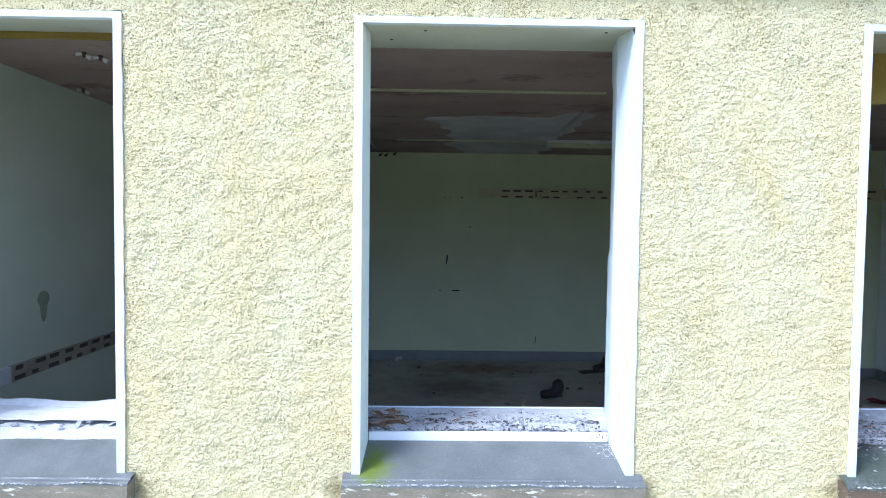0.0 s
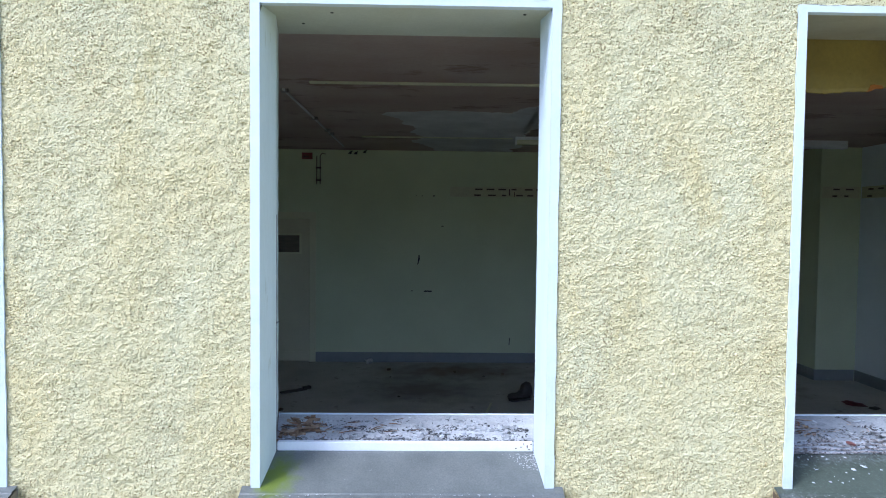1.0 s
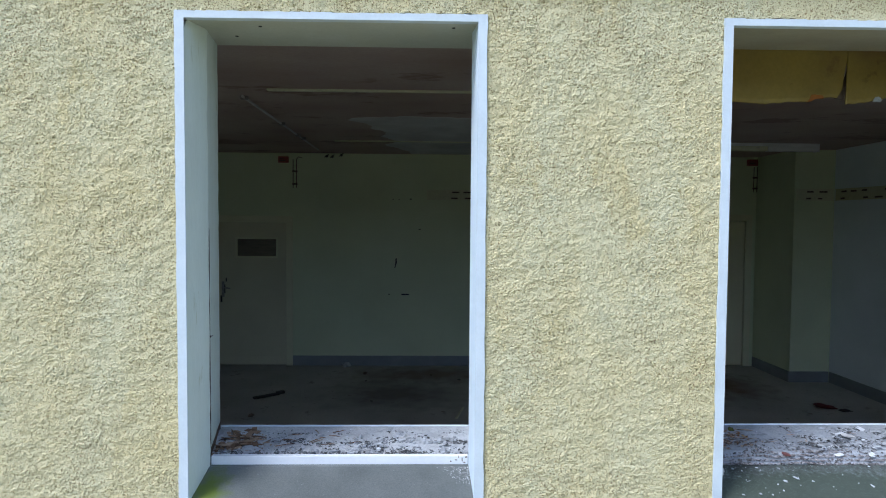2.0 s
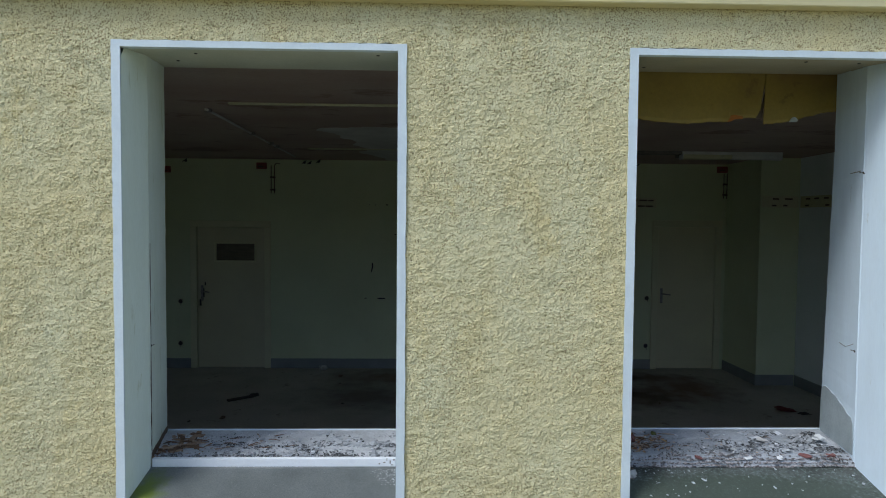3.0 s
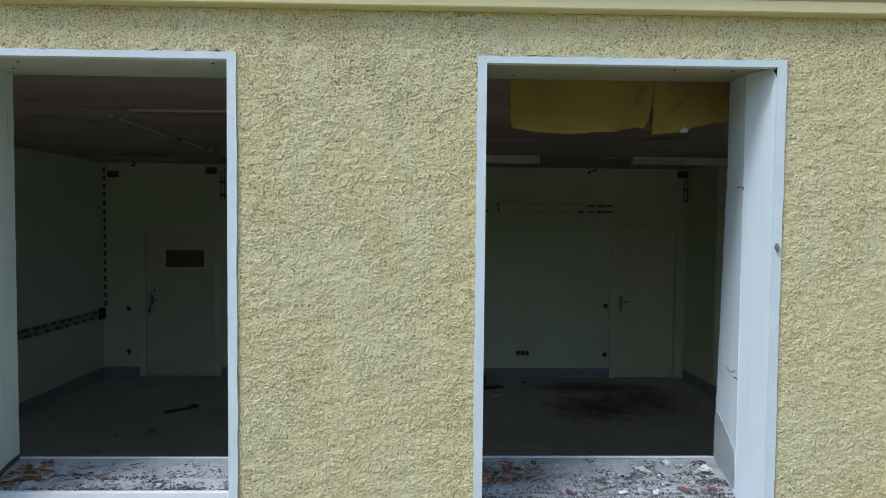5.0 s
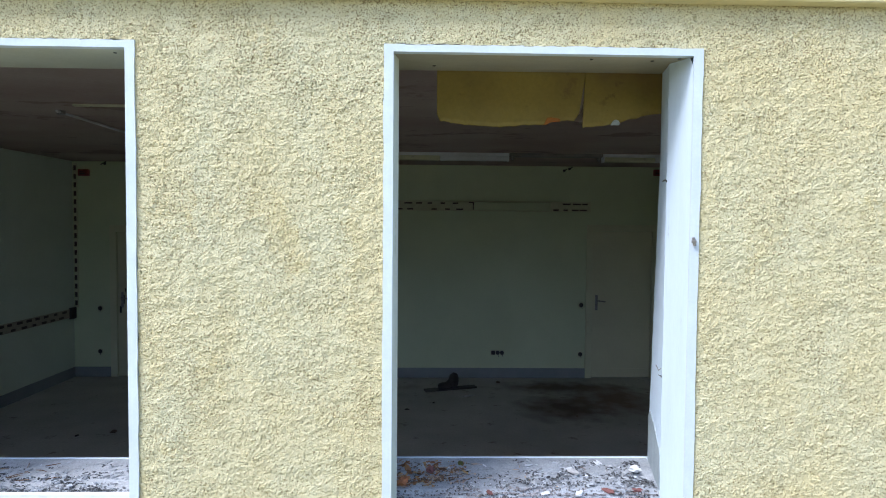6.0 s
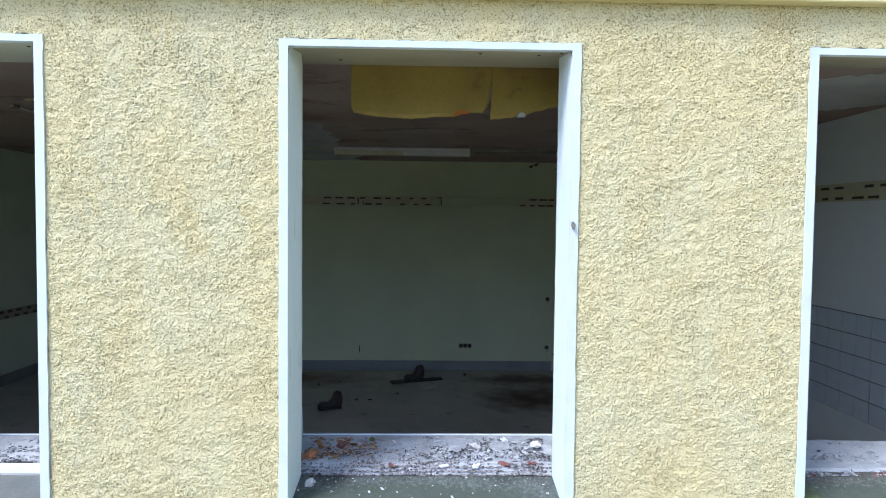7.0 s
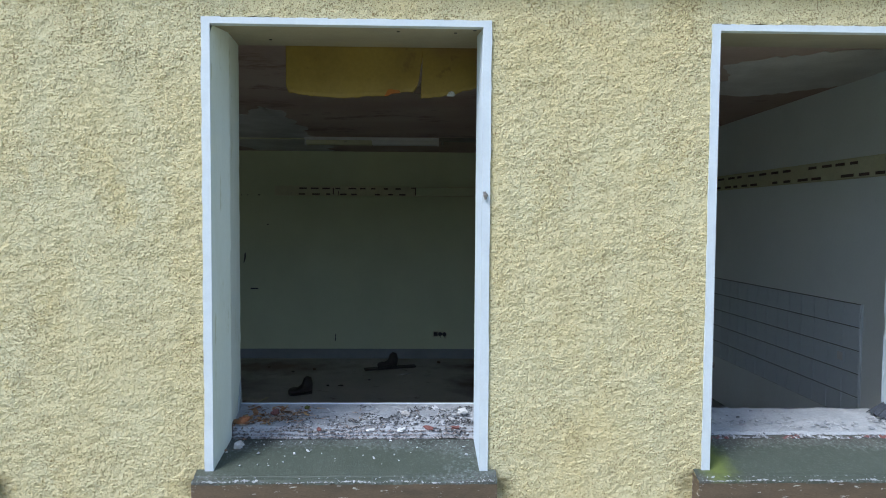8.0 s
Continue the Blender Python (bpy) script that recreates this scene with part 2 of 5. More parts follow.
M_RAIL = mat("rail_board", (0.58, 0.585, 0.41), (0.52, 0.52, 0.36), 9, 0.7, 60, 0.15, 0.002, 0.06, (0.40, 0.38, 0.30), 14, 0.64)
M_METAL = mat("dull_metal", (0.35, 0.35, 0.34), (0.22, 0.20, 0.18), 30, 0.5, 120, 0.2, 0.001, 0.1, metal=0.8)
M_SLOT = mat("grimy_slot", (0.10, 0.07, 0.055), (0.07, 0.05, 0.04), 20, 0.7, 80, 0.1, 0.001, 0.1)
M_RED = mat("red_box", (0.235, 0.0448, 0.0336), (0.19, 0.0358, 0.028), 20, 0.5, 90, 0.1, 0.001, 0.05)
M_CLOTH_RED = mat("red_cloth", (0.16, 0.022, 0.022), (0.10, 0.016, 0.016), 25, 0.9, 150, 0.4, 0.002, 0.15)
M_LAMP = mat("lamp_housing", (0.66, 0.68, 0.68), (0.58, 0.60, 0.60), 5, 0.5, 60, 0.05, 0.001, 0.04)
M_LAMP_BARE = mat("bare_lamp_tray", (0.24, 0.22, 0.20), (0.17, 0.155, 0.14), 6, 0.6, 60, 0.1, 0.001, 0.1)
M_YELLOW = mat("yellow_sheet", (0.257, 0.187, 0.0385), (0.2, 0.14, 0.0298), 3.0, 0.7, 60, 0.2, 0.003, 0.06, (0.166, 0.109, 0.0265), 5, 0.60)
# browner towards the sheet's top and its upper right corner
blotch(M_YELLOW, (0.155, 0.092, 0.033), (3.25, 0.6, 2.86), (0.50, 0.5, 0.20), 0.9, 7, 0.8)
blotch(M_YELLOW, (0.17, 0.105, 0.033), (2.6, 0.6, 2.88), (0.6, 0.5, 0.09), 0.9, 7, 0.7)
M_ORANGE = mat("orange_foam", (0.33, 0.12, 0.018), (0.27, 0.09, 0.018), 30, 0.9, 120, 0.4, 0.003, 0.1)
M_TILE = mat("glazed_tile", (0.58, 0.665, 0.72), (0.53, 0.61, 0.665), 3, 0.3, 30, 0.03, 0.001, 0.02)
M_WALL_RIGHT = mat("tiled_wall_paint", (0.74, 0.81, 0.82), (0.68, 0.75, 0.76), 1.2, 0.6, 60, 0.1, 0.002, 0.02, (0.45, 0.48, 0.44), 4, 0.70)
# soffit paints, darker and browner than the reveals; paler on windows 0 and 1
M_SOFFIT_WHITE = mat("olive_soffit_paint", (0.37, 0.34, 0.243), (0.31, 0.283, 0.201), 3, 0.7, 70, 0.2, 0.003, 0.05, (0.206, 0.172, 0.114), 12, 0.66)
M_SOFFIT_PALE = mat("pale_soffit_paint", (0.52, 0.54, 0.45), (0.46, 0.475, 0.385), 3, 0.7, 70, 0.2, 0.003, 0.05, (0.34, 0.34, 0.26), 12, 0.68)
M_GROUT = mat("dark_grout", (0.115, 0.125, 0.135), (0.085, 0.095, 0.105), 20, 0.9, 90, 0.2, 0.001, 0.1)
M_EAVES = mat("eaves_paint", (0.62, 0.56, 0.33), (0.56, 0.50, 0.29), 3, 0.6, 60, 0.1, 0.002, 0.04, (0.40, 0.34, 0.19), 7, 0.68, stretch=(0.3, 2, 2))
M_SOFFIT = mat("eaves_board_paint", (0.50, 0.47, 0.24), (0.42, 0.40, 0.20), 2, 0.7, 60, 0.1, 0.002, 0.06, (0.22, 0.2, 0.1), 9, 0.72, stretch=(0.3, 2, 2))
M_MASONRY = mat("masonry", (0.42, 0.40, 0.36), (0.36, 0.34, 0.31), 6, 0.9, 60, 0.3, 0.004, 0.1)
M_BOOT = mat("black_leather", (0.035, 0.03, 0.028), (0.05, 0.045, 0.04), 20, 0.6, 90, 0.3, 0.002, 0.2)
M_FELT = mat("blue_black_felt", (0.030, 0.040, 0.055), (0.055, 0.065, 0.080), 18, 0.75, 120, 0.3, 0.002, 0.2)
M_ROOF = mat("roof_sheet", (0.12, 0.11, 0.10), (0.09, 0.085, 0.08), 5, 0.8, 60, 0.2, 0.003, 0.1)
M_GROUND = mat("pale_bounce_ground", (0.29, 0.265, 0.13), (0.37, 0.335, 0.19), 0.8, 0.95, 25, 0.8, 0.03, 0.3)
M_HEDGE = mat("hedge_foliage", (0.035, 0.06, 0.018), (0.07, 0.10, 0.03), 1.2, 0.95, 7, 1.0, 0.15, 0.4)


M_GLASS = mat("dusty_pane", (0.15, 0.12, 0.085), (0.09, 0.075, 0.05), 6, 0.35, 60, 0.05, 0.001, 0.1, stretch=(1, 1, 5))


# ---- mesh helpers ----
def box(bm, x0, x1, y0, y1, z0, z1):
    v = [bm.verts.new((x, y, z)) for x in (x0, x1) for y in (y0, y1) for z in (z0, z1)]
    for f in ((0, 1, 3, 2), (4, 6, 7, 5), (0, 4, 5, 1), (2, 3, 7, 6), (0, 2, 6, 4), (1, 5, 7, 3)):
        bm.faces.new([v[i] for i in f])
    return v


def boxes(*rows):
    bm = bmesh.new()
    for r in rows:
        box(bm, *r)
    return bm


def soft(bm, w=0.003, seg=1):
    bmesh.ops.bevel(bm, geom=list(bm.edges), offset=w, segments=seg, affect="EDGES", profile=0.6)
    return bm


def rod(bm, a, b, r, sides=8, r2=None):
    a, b = Vector(a), Vector(b)
    q = (b - a).to_track_quat("Z", "Y").to_matrix()
    rings = []
    for p, rr in ((a, r), (b, r if r2 is None else r2)):
        rings.append([bm.verts.new(p + q @ Vector((rr * math.cos(k * math.tau / sides), rr * math.sin(k * math.tau / sides), 0))) for k in range(sides)])
    for k in range(sides):
        bm.faces.new((rings[0][k], rings[0][(k + 1) % sides], rings[1][(k + 1) % sides], rings[1][k]))
    bm.faces.new(rings[0][::-1])
    bm.faces.new(rings[1])
    return bm


def slab(bm, outline, y0, y1):
    """An upright plate: outline of (x, z) points, from y0 to y1."""
    a = [bm.verts.new((x, y0, z)) for x, z in outline]
    b = [bm.verts.new((x, y1, z)) for x, z in outline]
    bm.faces.new(a)
    bm.faces.new(b[::-1])
    for i in range(len(a)):
        j = (i + 1) % len(a)
        bm.faces.new((a[j], a[i], b[i], b[j]))
    return bm


def mesh_of(name, bm, material, smooth=False):
    bmesh.ops.recalc_face_normals(bm, faces=list(bm.faces))
    me = bpy.data.meshes.new(name)
    bm.to_mesh(me)
    bm.free()
    me.materials.append(material)
    if smooth:
        for p in me.polygons:
            p.use_smooth = True
    return me


def part(name, bm, material, parent, label="", smooth=False):
    ob = new(name, mesh_of(name, bm, material, smooth))
    ob.parent = parent
    if label:
        tagged(ob, label)
    return ob


def thing(name, label, category, at=(0, 0, 0), group="", kind="", bm=None, material=None, smooth=False, turn=0):
    ob = new(name, mesh_of(name, bm, material, smooth) if bm else None)
    ob.matrix_basis = pose(*at, 0, 0, turn)
    return tagged(ob, label, category, group, kind)


def structure(name, bm, material, label, smooth=False):
    return thing(name, label, name.split("_")[0], kind="structure", bm=bm, material=material, smooth=smooth)


# ---- plan (metres): facade in the plane y = 0, room floor at z = 0 ----
LEFT, RIGHT, BACK, CEIL, INNER = -2.45, 5.95, 5.785, 2.875, 0.585
WINDOWS = [(-2.155, -0.957), (-0.010, 1.187), (2.110, 3.317), (4.249, 5.447)]
HEAD, FOOT, RIM, RIM_TOP = 2.731, 0.818, 0.036, 0.027
DOORS = [(-1.955, -0.885, 2.02), (4.425, 5.385, 2.08)]
CORRIDOR = 7.6

# ---- shell ----
floor = structure("floor", boxes((LEFT - 0.3, RIGHT + 0.3, INNER, CORRIDOR + 0.2, -0.2, 0)), M_FLOOR, "dirty dark grey linoleum floor with brown stains")
ceiling = structure("ceiling", boxes((LEFT - 0.3, RIGHT + 0.3, INNER - 0.02, CORRIDOR + 0.2, CEIL, CEIL + 0.25)), M_CEIL, "brown stained ceiling with peeling paint")
wall_left = structure("wall_left", boxes((LEFT - 0.3, LEFT, INNER, CORRIDOR + 0.2, 0, CEIL)), M_WALL_LEFT, "pale green-grey painted side wall")
wall_right = structure("wall_right", boxes((RIGHT, RIGHT + 0.3, INNER, CORRIDOR + 0.2, 0, CEIL)), M_WALL_RIGHT, "pale grey painted side wall with tiles")
wall_corridor = structure("wall_corridor", boxes((LEFT, RIGHT, CORRIDOR, CORRIDOR + 0.2, 0, CEIL)), M_WALL, "plain pale wall behind the doors")
bm = bmesh.new()
edges_x = [LEFT, DOORS[0][0], DOORS[0][1], DOORS[1][0], DOORS[1][1], RIGHT]
for k in (0, 2, 4):
    box(bm, edges_x[k], edges_x[k + 1], BACK, BACK + 0.15, 0, CEIL)
for x0, x1, top in DOORS:
    box(bm, x0, x1, BACK, BACK + 0.15, top, CEIL)
wall_back = structure("wall_back", bm, M_WALL, "pale green-grey painted back wall with scratches")
pillar = structure("wall_projection", boxes((5.45, RIGHT, 4.93, BACK, 0, CEIL)), M_WALL, "boxed-in corner projecting from the back wall")
bm = boxes((LEFT, DOORS[0][0], BACK - 0.014, BACK, 0, 0.135), (DOORS[0][1], DOORS[1][0], BACK - 0.014, BACK, 0, 0.135))
skirt = structure("baseboard_back", soft(bm, 0.004), M_SKIRT, "blue-grey painted skirting along the back wall")
structure("baseboard_left", soft(boxes((LEFT, LEFT + 0.014, INNER, BACK - 0.014, 0, 0.135)), 0.004), M_SKIRT, "blue-grey painted skirting along the side wall")
structure("baseboard_right", soft(boxes((RIGHT - 0.014, RIGHT, INNER, 4.916, 0, 0.135)), 0.004), M_SKIRT, "blue-grey painted skirting along the tiled wall")
structure("baseboard_corner", soft(boxes((5.436, 5.45, 4.93, BACK - 0.014, 0, 0.135), (5.436, RIGHT - 0.014, 4.916, 4.93, 0, 0.135)), 0.004), M_SKIRT, "blue-grey painted skirting round the corner projection")

# front wall: piers, parapets and lintels behind the roughcast
X0, X1, TOP = LEFT - 1.2, RIGHT + 1.2, 2.95
bm = bmesh.new()
spans = [X0] + [v for w in WINDOWS for v in (w[0] - 0.08, w[1] + 0.08)] + [X1]
for k in range(0, len(spans), 2):
    box(bm, spans[k], spans[k + 1], 0.014, INNER, -0.3, TOP)
for a, b in WINDOWS:
    box(bm, a - 0.08, b + 0.08, 0.014, INNER, -0.3, 0.74)
    box(bm, a - 0.08, b + 0.08, 0.014, INNER, 2.86, TOP)
wall_front = structure("wall_front", bm, M_MASONRY, "thick front wall with four empty window openings")


# roughcast coat: a raised, lumpy skin
def perlin(x, z, seed):
    rng = np.random.RandomState(seed)
    ang = rng.rand(256, 256) * math.tau
    gx, gz = np.cos(ang), np.sin(ang)
    ix, iz = np.floor(x).astype(int), np.floor(z).astype(int)
    fx, fz = x - ix, z - iz

    def g(i, j):
        a, b = (ix + i) % 256, (iz + j) % 256
        return gx[a, b] * (fx - i) + gz[a, b] * (fz - j)

    u, w = fx ** 3 * (fx * (fx * 6 - 15) + 10), fz ** 3 * (fz * (fz * 6 - 15) + 10)
    return (g(0, 0) * (1 - u) + g(1, 0) * u) * (1 - w) + (g(0, 1) * (1 - u) + g(1, 1) * u) * w


def crumbs(x, z, cell, seed):
    """Rounded grains, one to a cell, of uneven size: 0 between them to 1 on the largest."""
    rng = np.random.RandomState(seed)
    px, pz, size = rng.rand(512, 512), rng.rand(512, 512), 0.45 + 0.55 * rng.rand(512, 512)
    u, v = x / cell, z / cell
    iu, iv = np.floor(u).astype(int), np.floor(v).astype(int)
    top = np.zeros(x.shape)
    for i in (-1, 0, 1):
        for j in (-1, 0, 1):
            a, b = (iu + i) % 512, (iv + j) % 512
            d = ((u - iu - i - px[a, b]) ** 2 + (v - iv - j - pz[a, b]) ** 2) / (0.74 * size[a, b]) ** 2
            top = np.maximum(top, size[a, b] * np.clip(1 - d, 0, 1) ** 0.7)
    return top


def lumps(x, z):
    """Height of the roughcast in metres: thrown grains that clot here and there, with smoother hollows and small holes between."""
    wx, wz = 0.0018 * perlin(x / 0.007, z / 0.007, 21), 0.0018 * perlin(x / 0.007, z / 0.007, 22)
    drag = np.clip(0.45 + 0.9 * perlin((x + 0.4 * z) / 0.085, (z - 0.3 * x) / 0.05, 5) + 0.8 * perlin(x / 0.024, z / 0.020, 7), 0, 1)
    g = crumbs(x + wx, z + wz, 0.0060, 6)
    broad = perlin(x / 0.17, z / 0.13, 14)
    pits = np.clip(perlin(x / 0.0090, z / 0.0080, 9) - 0.30, 0, 1) * np.clip(0.6 + 1.2 * perlin(x / 0.11, z / 0.09, 15), 0.15, 1.2)
    return -0.0050 + 0.0046 * g * (0.20 + 0.80 * drag) * (1.0 + 0.4 * broad) - 0.042 * pits + 0.0024 * (drag - 0.5) + 0.003 * perlin(x / 0.33, z / 0.25, 8)


def roughcast(x0, x1, z0, z1, step, name):
    nx, nz = int(round((x1 - x0) / step)), int(round((z1 - z0) / step))
    xs, zs = np.linspace(x0, x1, nx + 1), np.linspace(z0, z1, nz + 1)
    gx, gz = np.meshgrid(xs, zs)
    y = -0.007 - lumps(gx, gz)
    co = np.stack([gx, y, gz], -1).reshape(-1, 3)
    cx, cz = np.meshgrid((xs[1:] + xs[:-1]) / 2, (zs[1:] + zs[:-1]) / 2)
    keep = np.ones(cx.shape, bool)
    for a, b in WINDOWS:
        rag = 0.006 * perlin(cx / 0.05, cz / 0.05, 11)
        keep &= ~((cx > a - rag + 0.002) & (cx < b + rag - 0.002) & (cz > FOOT - 0.10) & (cz < HEAD + 0.003 + 1.3 * rag))
    j, i = np.nonzero(keep)
    w = nx + 1
    quads = np.stack([j * w + i, j * w + i + 1, (j + 1) * w + i + 1, (j + 1) * w + i], -1)
    used = np.unique(quads)
    lookup = np.zeros(len(co), int)
    lookup[used] = np.arange(len(used))
    quads, co = lookup[quads], co[used]
    me = bpy.data.meshes.new(name)
    me.vertices.add(len(co))
    me.vertices.foreach_set("co", co.ravel())
    me.loops.add(quads.size)
    me.loops.foreach_set("vertex_index", quads.ravel())
    me.polygons.add(len(quads))
    me.polygons.foreach_set("loop_start", np.arange(0, quads.size, 4))
    me.polygons.foreach_set("use_smooth", np.ones(len(quads), bool))
    me.update()
    me.materials.append(M_PLASTER)
    ob = new(name, me)
    ob.parent = wall_front
    return tagged(ob, "lumpy pale yellow roughcast", kind="stuff")


roughcast(-1.55, 5.05, 0.64, 2.925, 0.0025, "roughcast")
roughcast(-1.55, 5.05, 0.40, 0.64, 0.03, "roughcast")
roughcast(X0, -1.55, 0.40, 2.93, 0.03, "roughcast")
roughcast(5.05, X1, 0.40, 2.93, 0.03, "roughcast")
part("base_coat", boxes((X0, X1, -0.012, 0.012, -0.3, 0.40)), M_PLASTER, wall_front, "pale yellow roughcast base")


# ---- windows: painted rims, splayed reveals, sills ----
def jamb(x_out, side, seed, notch):
    """A reveal in plan from the facade inwards, cut in courses so that its inner edge can be worn. side: +1 if the room lies to +x of it."""
    rng = random.Random(seed)
    bm = bmesh.new()
    a = x_out + side * RIM
    n = 44
    rows = []
    for k in range(n + 1):
        z = 0.76 + (2.86 - 0.76) * k / n
        fade = 1.3 if notch[2] > 0.02 else 0.02
        worn = 0.002 * (rng.random() - 0.5) + (notch[2] * min(1, max(0, 0.5 + (z - notch[0]) / fade)) if z < notch[1] else 0.0)
        ridge = 0.003 * (rng.random() - 0.5)
        front = -0.004 if z < HEAD - 0.03 else 0.030
        plan = [(a, front), (a + side * 0.010, 0.198 + ridge), (a - side * 0.004, 0.206), (a + side * 0.004 + side * ridge, 0.216),
                (a - side * (0.078 + worn), INNER - 0.008), (a - side * (0.09 + worn), INNER), (a - side * 0.13, INNER), (a - side * 0.13, front + 0.024),
                (a - side * 0.02, front + 0.024), (a - side * 0.006, front + 0.016)]
        rows.append([bm.verts.new((x, y, z)) for x, y in plan])
    for r, q in zip(rows, rows[1:]):
        for i in range(len(r)):
            j = (i + 1) % len(r)
            bm.faces.new((r[i], r[j], q[j], q[i]))
    bm.faces.new(rows[0])
    bm.faces.new(rows[-1][::-1])
    return bm


def window(n, x0, x1, sill_mat, rail, dust_z, notch_l, notch_r, bed, rise, lip=True):
    w = tagged(new("window_%d" % n), "empty window opening with white painted rim and concrete sill", "window", kind="structure")
    a0, a1, top = x0 + RIM, x1 - RIM, HEAD - RIM_TOP
    # left reveal: bounced green light is put into the paint's colour
    part("reveal", jamb(x0, 1, 10 * n + 1, notch_l), M_REVEAL_GREEN, w, "worn white painted reveal with olive stains, tinted for green bounce light")
    part("reveal", jamb(x1, -1, 10 * n + 2, notch_r), M_REVEAL, w, "worn white painted reveal")
    # rim on the facade
    rng = random.Random(40 + n)
    for xa, xb in ((x0, a0), (a1, x1)):
        bm = bmesh.new()
        zs = [FOOT - 0.02 + (top - FOOT + 0.02) * k / 30 for k in range(31)]
        left = [(xa + (0.004 * (rng.random() - 0.5) if xa == x0 else 0), z) for z in zs]
        right = [(xb + (0.004 * (rng.random() - 0.5) if xb == x1 else 0), z) for z in zs]
        for (p, q, r, s) in zip(left, left[1:], right, right[1:]):
            slab(bm, [p, r, s, q], -0.011, -0.0045)
        bmesh.ops.remove_doubles(bm, verts=list(bm.verts), dist=0.0004)
        part("rim", bm, M_BORDER, w, "white painted rim")
    bm = bmesh.new()
    xs = [x0 + (x1 - x0) * k / 30 for k in range(31)]
    for p, q in zip(xs, xs[1:]):
        slab(bm, [(p, top), (q, top), (q, HEAD + 0.004 * (rng.random() - 0.5)), (p, HEAD + 0.004 * (rng.random() - 0.5))], -0.011, 0.02)
    part("rim", bm, M_BORDER, w, "white painted rim")
    # soffit, rising inwards behind the frame groove
    bm = bmesh.new()
    prof = [(0.003, top), (0.38, top + 0.6 * rise), (0.384, top + 0.6 * rise + 0.008), (0.392, top + 0.6 * rise + 0.005), (INNER - 0.01, top + rise - 0.004), (INNER, top + rise), (INNER, 2.862), (0.022, 2.862), (0.022, top + 0.02)]
    ends = []
    for x in (x0 - 0.06, x1 + 0.06):
        ends.append([bm.verts.new((x, y, z)) for y, z in prof])
    for i in range(len(prof)):
        j = (i + 1) % len(prof)
        bm.faces.new((ends[0][i], ends[0][j], ends[1][j], ends[1][i]))
    bm.faces.new(ends[0])
    bm.faces.new(ends[1][::-1])
    part("soffit", bm, M_SOFFIT_WHITE if n > 1 else M_SOFFIT_PALE, w, "olive-tinged painted soffit")
    # outer sill: sloped slab with a rounded nose
    bm = bmesh.new()
    prof = [(0.235, 0.888), (0.19, 0.884), (0.0, 0.824), (-0.036, 0.811), (-0.040, 0.805), (-0.056, 0.801), (-0.066, 0.796), (-0.069, 0.786)]
    under = [(-0.069, 0.702), (-0.05, 0.695), (0.235, 0.695)]
    nx = 26
    rows = []
    for k in range(nx + 1):
        x = (x1 - x0 + 0.072) * k / nx - 0.036
        rows.append([bm.verts.new((x, y + 0.0015 * (rng.random() - 0.5), z + 0.0025 * (rng.random() - 0.5))) for y, z in prof])
    for r, q in zip(rows, rows[1:]):
        for i in range(len(r) - 1):
            bm.faces.new((r[i], r[i + 1], q[i + 1], q[i]))
    sill = part("outer_sill", bm, sill_mat, w, "weathered grey concrete sill")
    sill.location = (x0, 0, 0)
    bm = bmesh.new()
    rows = []
    for k in range(nx + 1):
        x = (x1 - x0 + 0.072) * k / nx - 0.036
        rows.append([bm.verts.new((x, y, z + 0.003 * (rng.random() - 0.5) * (y < -0.06))) for y, z in [(-0.0685, 0.7885)] + under])
    for r, q in zip(rows, rows[1:]):
        for i in range(len(r) - 1):
            bm.faces.new((r[i], r[i + 1], q[i + 1], q[i]))
    for r in (rows[0], rows[-1]):
        bm.faces.new(r + [bm.verts.new((r[0].co.x, 0.235, 0.886))])
    edge = part("sill_nose", bm, M_SILL_EDGE if n > 1 else M_SILL_EDGE_PALE, w, "flaking brown and white painted sill edge")
    edge.location = (x0, 0, 0)
    # inner ledge with its mortar bed, uneven
    bm = bmesh.new()
    gx, gy = 44, 14
    grid = []
    for i in range(gx + 1):
        x = x0 - 0.03 + (x1 - x0 + 0.06) * i / gx
        col = []
        for j in range(gy + 1):
            y0_ = 0.225 if rail else 0.198
            y = y0_ + (INNER - y0_) * j / gy
            z = dust_z + 0.015 * (j / gy) + 0.008 * noise.noise((x * 9, y * 9, n * 3.0)) + 0.004 * noise.noise((x * 30, y * 30, n * 5.0))
            if j == 0:
                z -= 0.022 if rail else 0.034
            if j == 1 and not rail:
                z -= 0.014 + 0.008 * noise.noise((x * 14, 1.0, n))
            if j >= gy - 1 and lip:
                z = dust_z + 0.015
            col.append(bm.verts.new((x, y, z)))
        grid.append(col)
    for i in range(gx):
        for j in range(gy):
            bm.faces.new((grid[i][j], grid[i + 1][j], grid[i + 1][j + 1], grid[i][j + 1]))
    for i in range(gx):
        for j, s in ((0, 1), (gy, -1)):
            lo = [bm.verts.new((grid[k][j].co.x, grid[k][j].co.y, 0.74)) for k in (i, i + 1)]
            bm.faces.new((grid[i][j], grid[i + 1][j], lo[1], lo[0]))
    part("inner_ledge", bm, bed, w, "inner ledge covered in mortar dust")
    if lip:
        part("ledge_lip", soft(boxes((x0 - 0.05, x1 + 0.05, INNER - 0.012, INNER + 0.004, dust_z - 0.10, dust_z + 0.020)), 0.003), M_BORDER, w, "pale plaster lip")
    if rail:
        bm = soft(boxes((a0 + 0.012, a1 - 0.012, 0.205, 0.229, 0.886, 0.925)), 0.003, 2)
        part("frame_rail", bm, M_RAIL_WHITE, w, "white bottom rail left of the removed window frame")
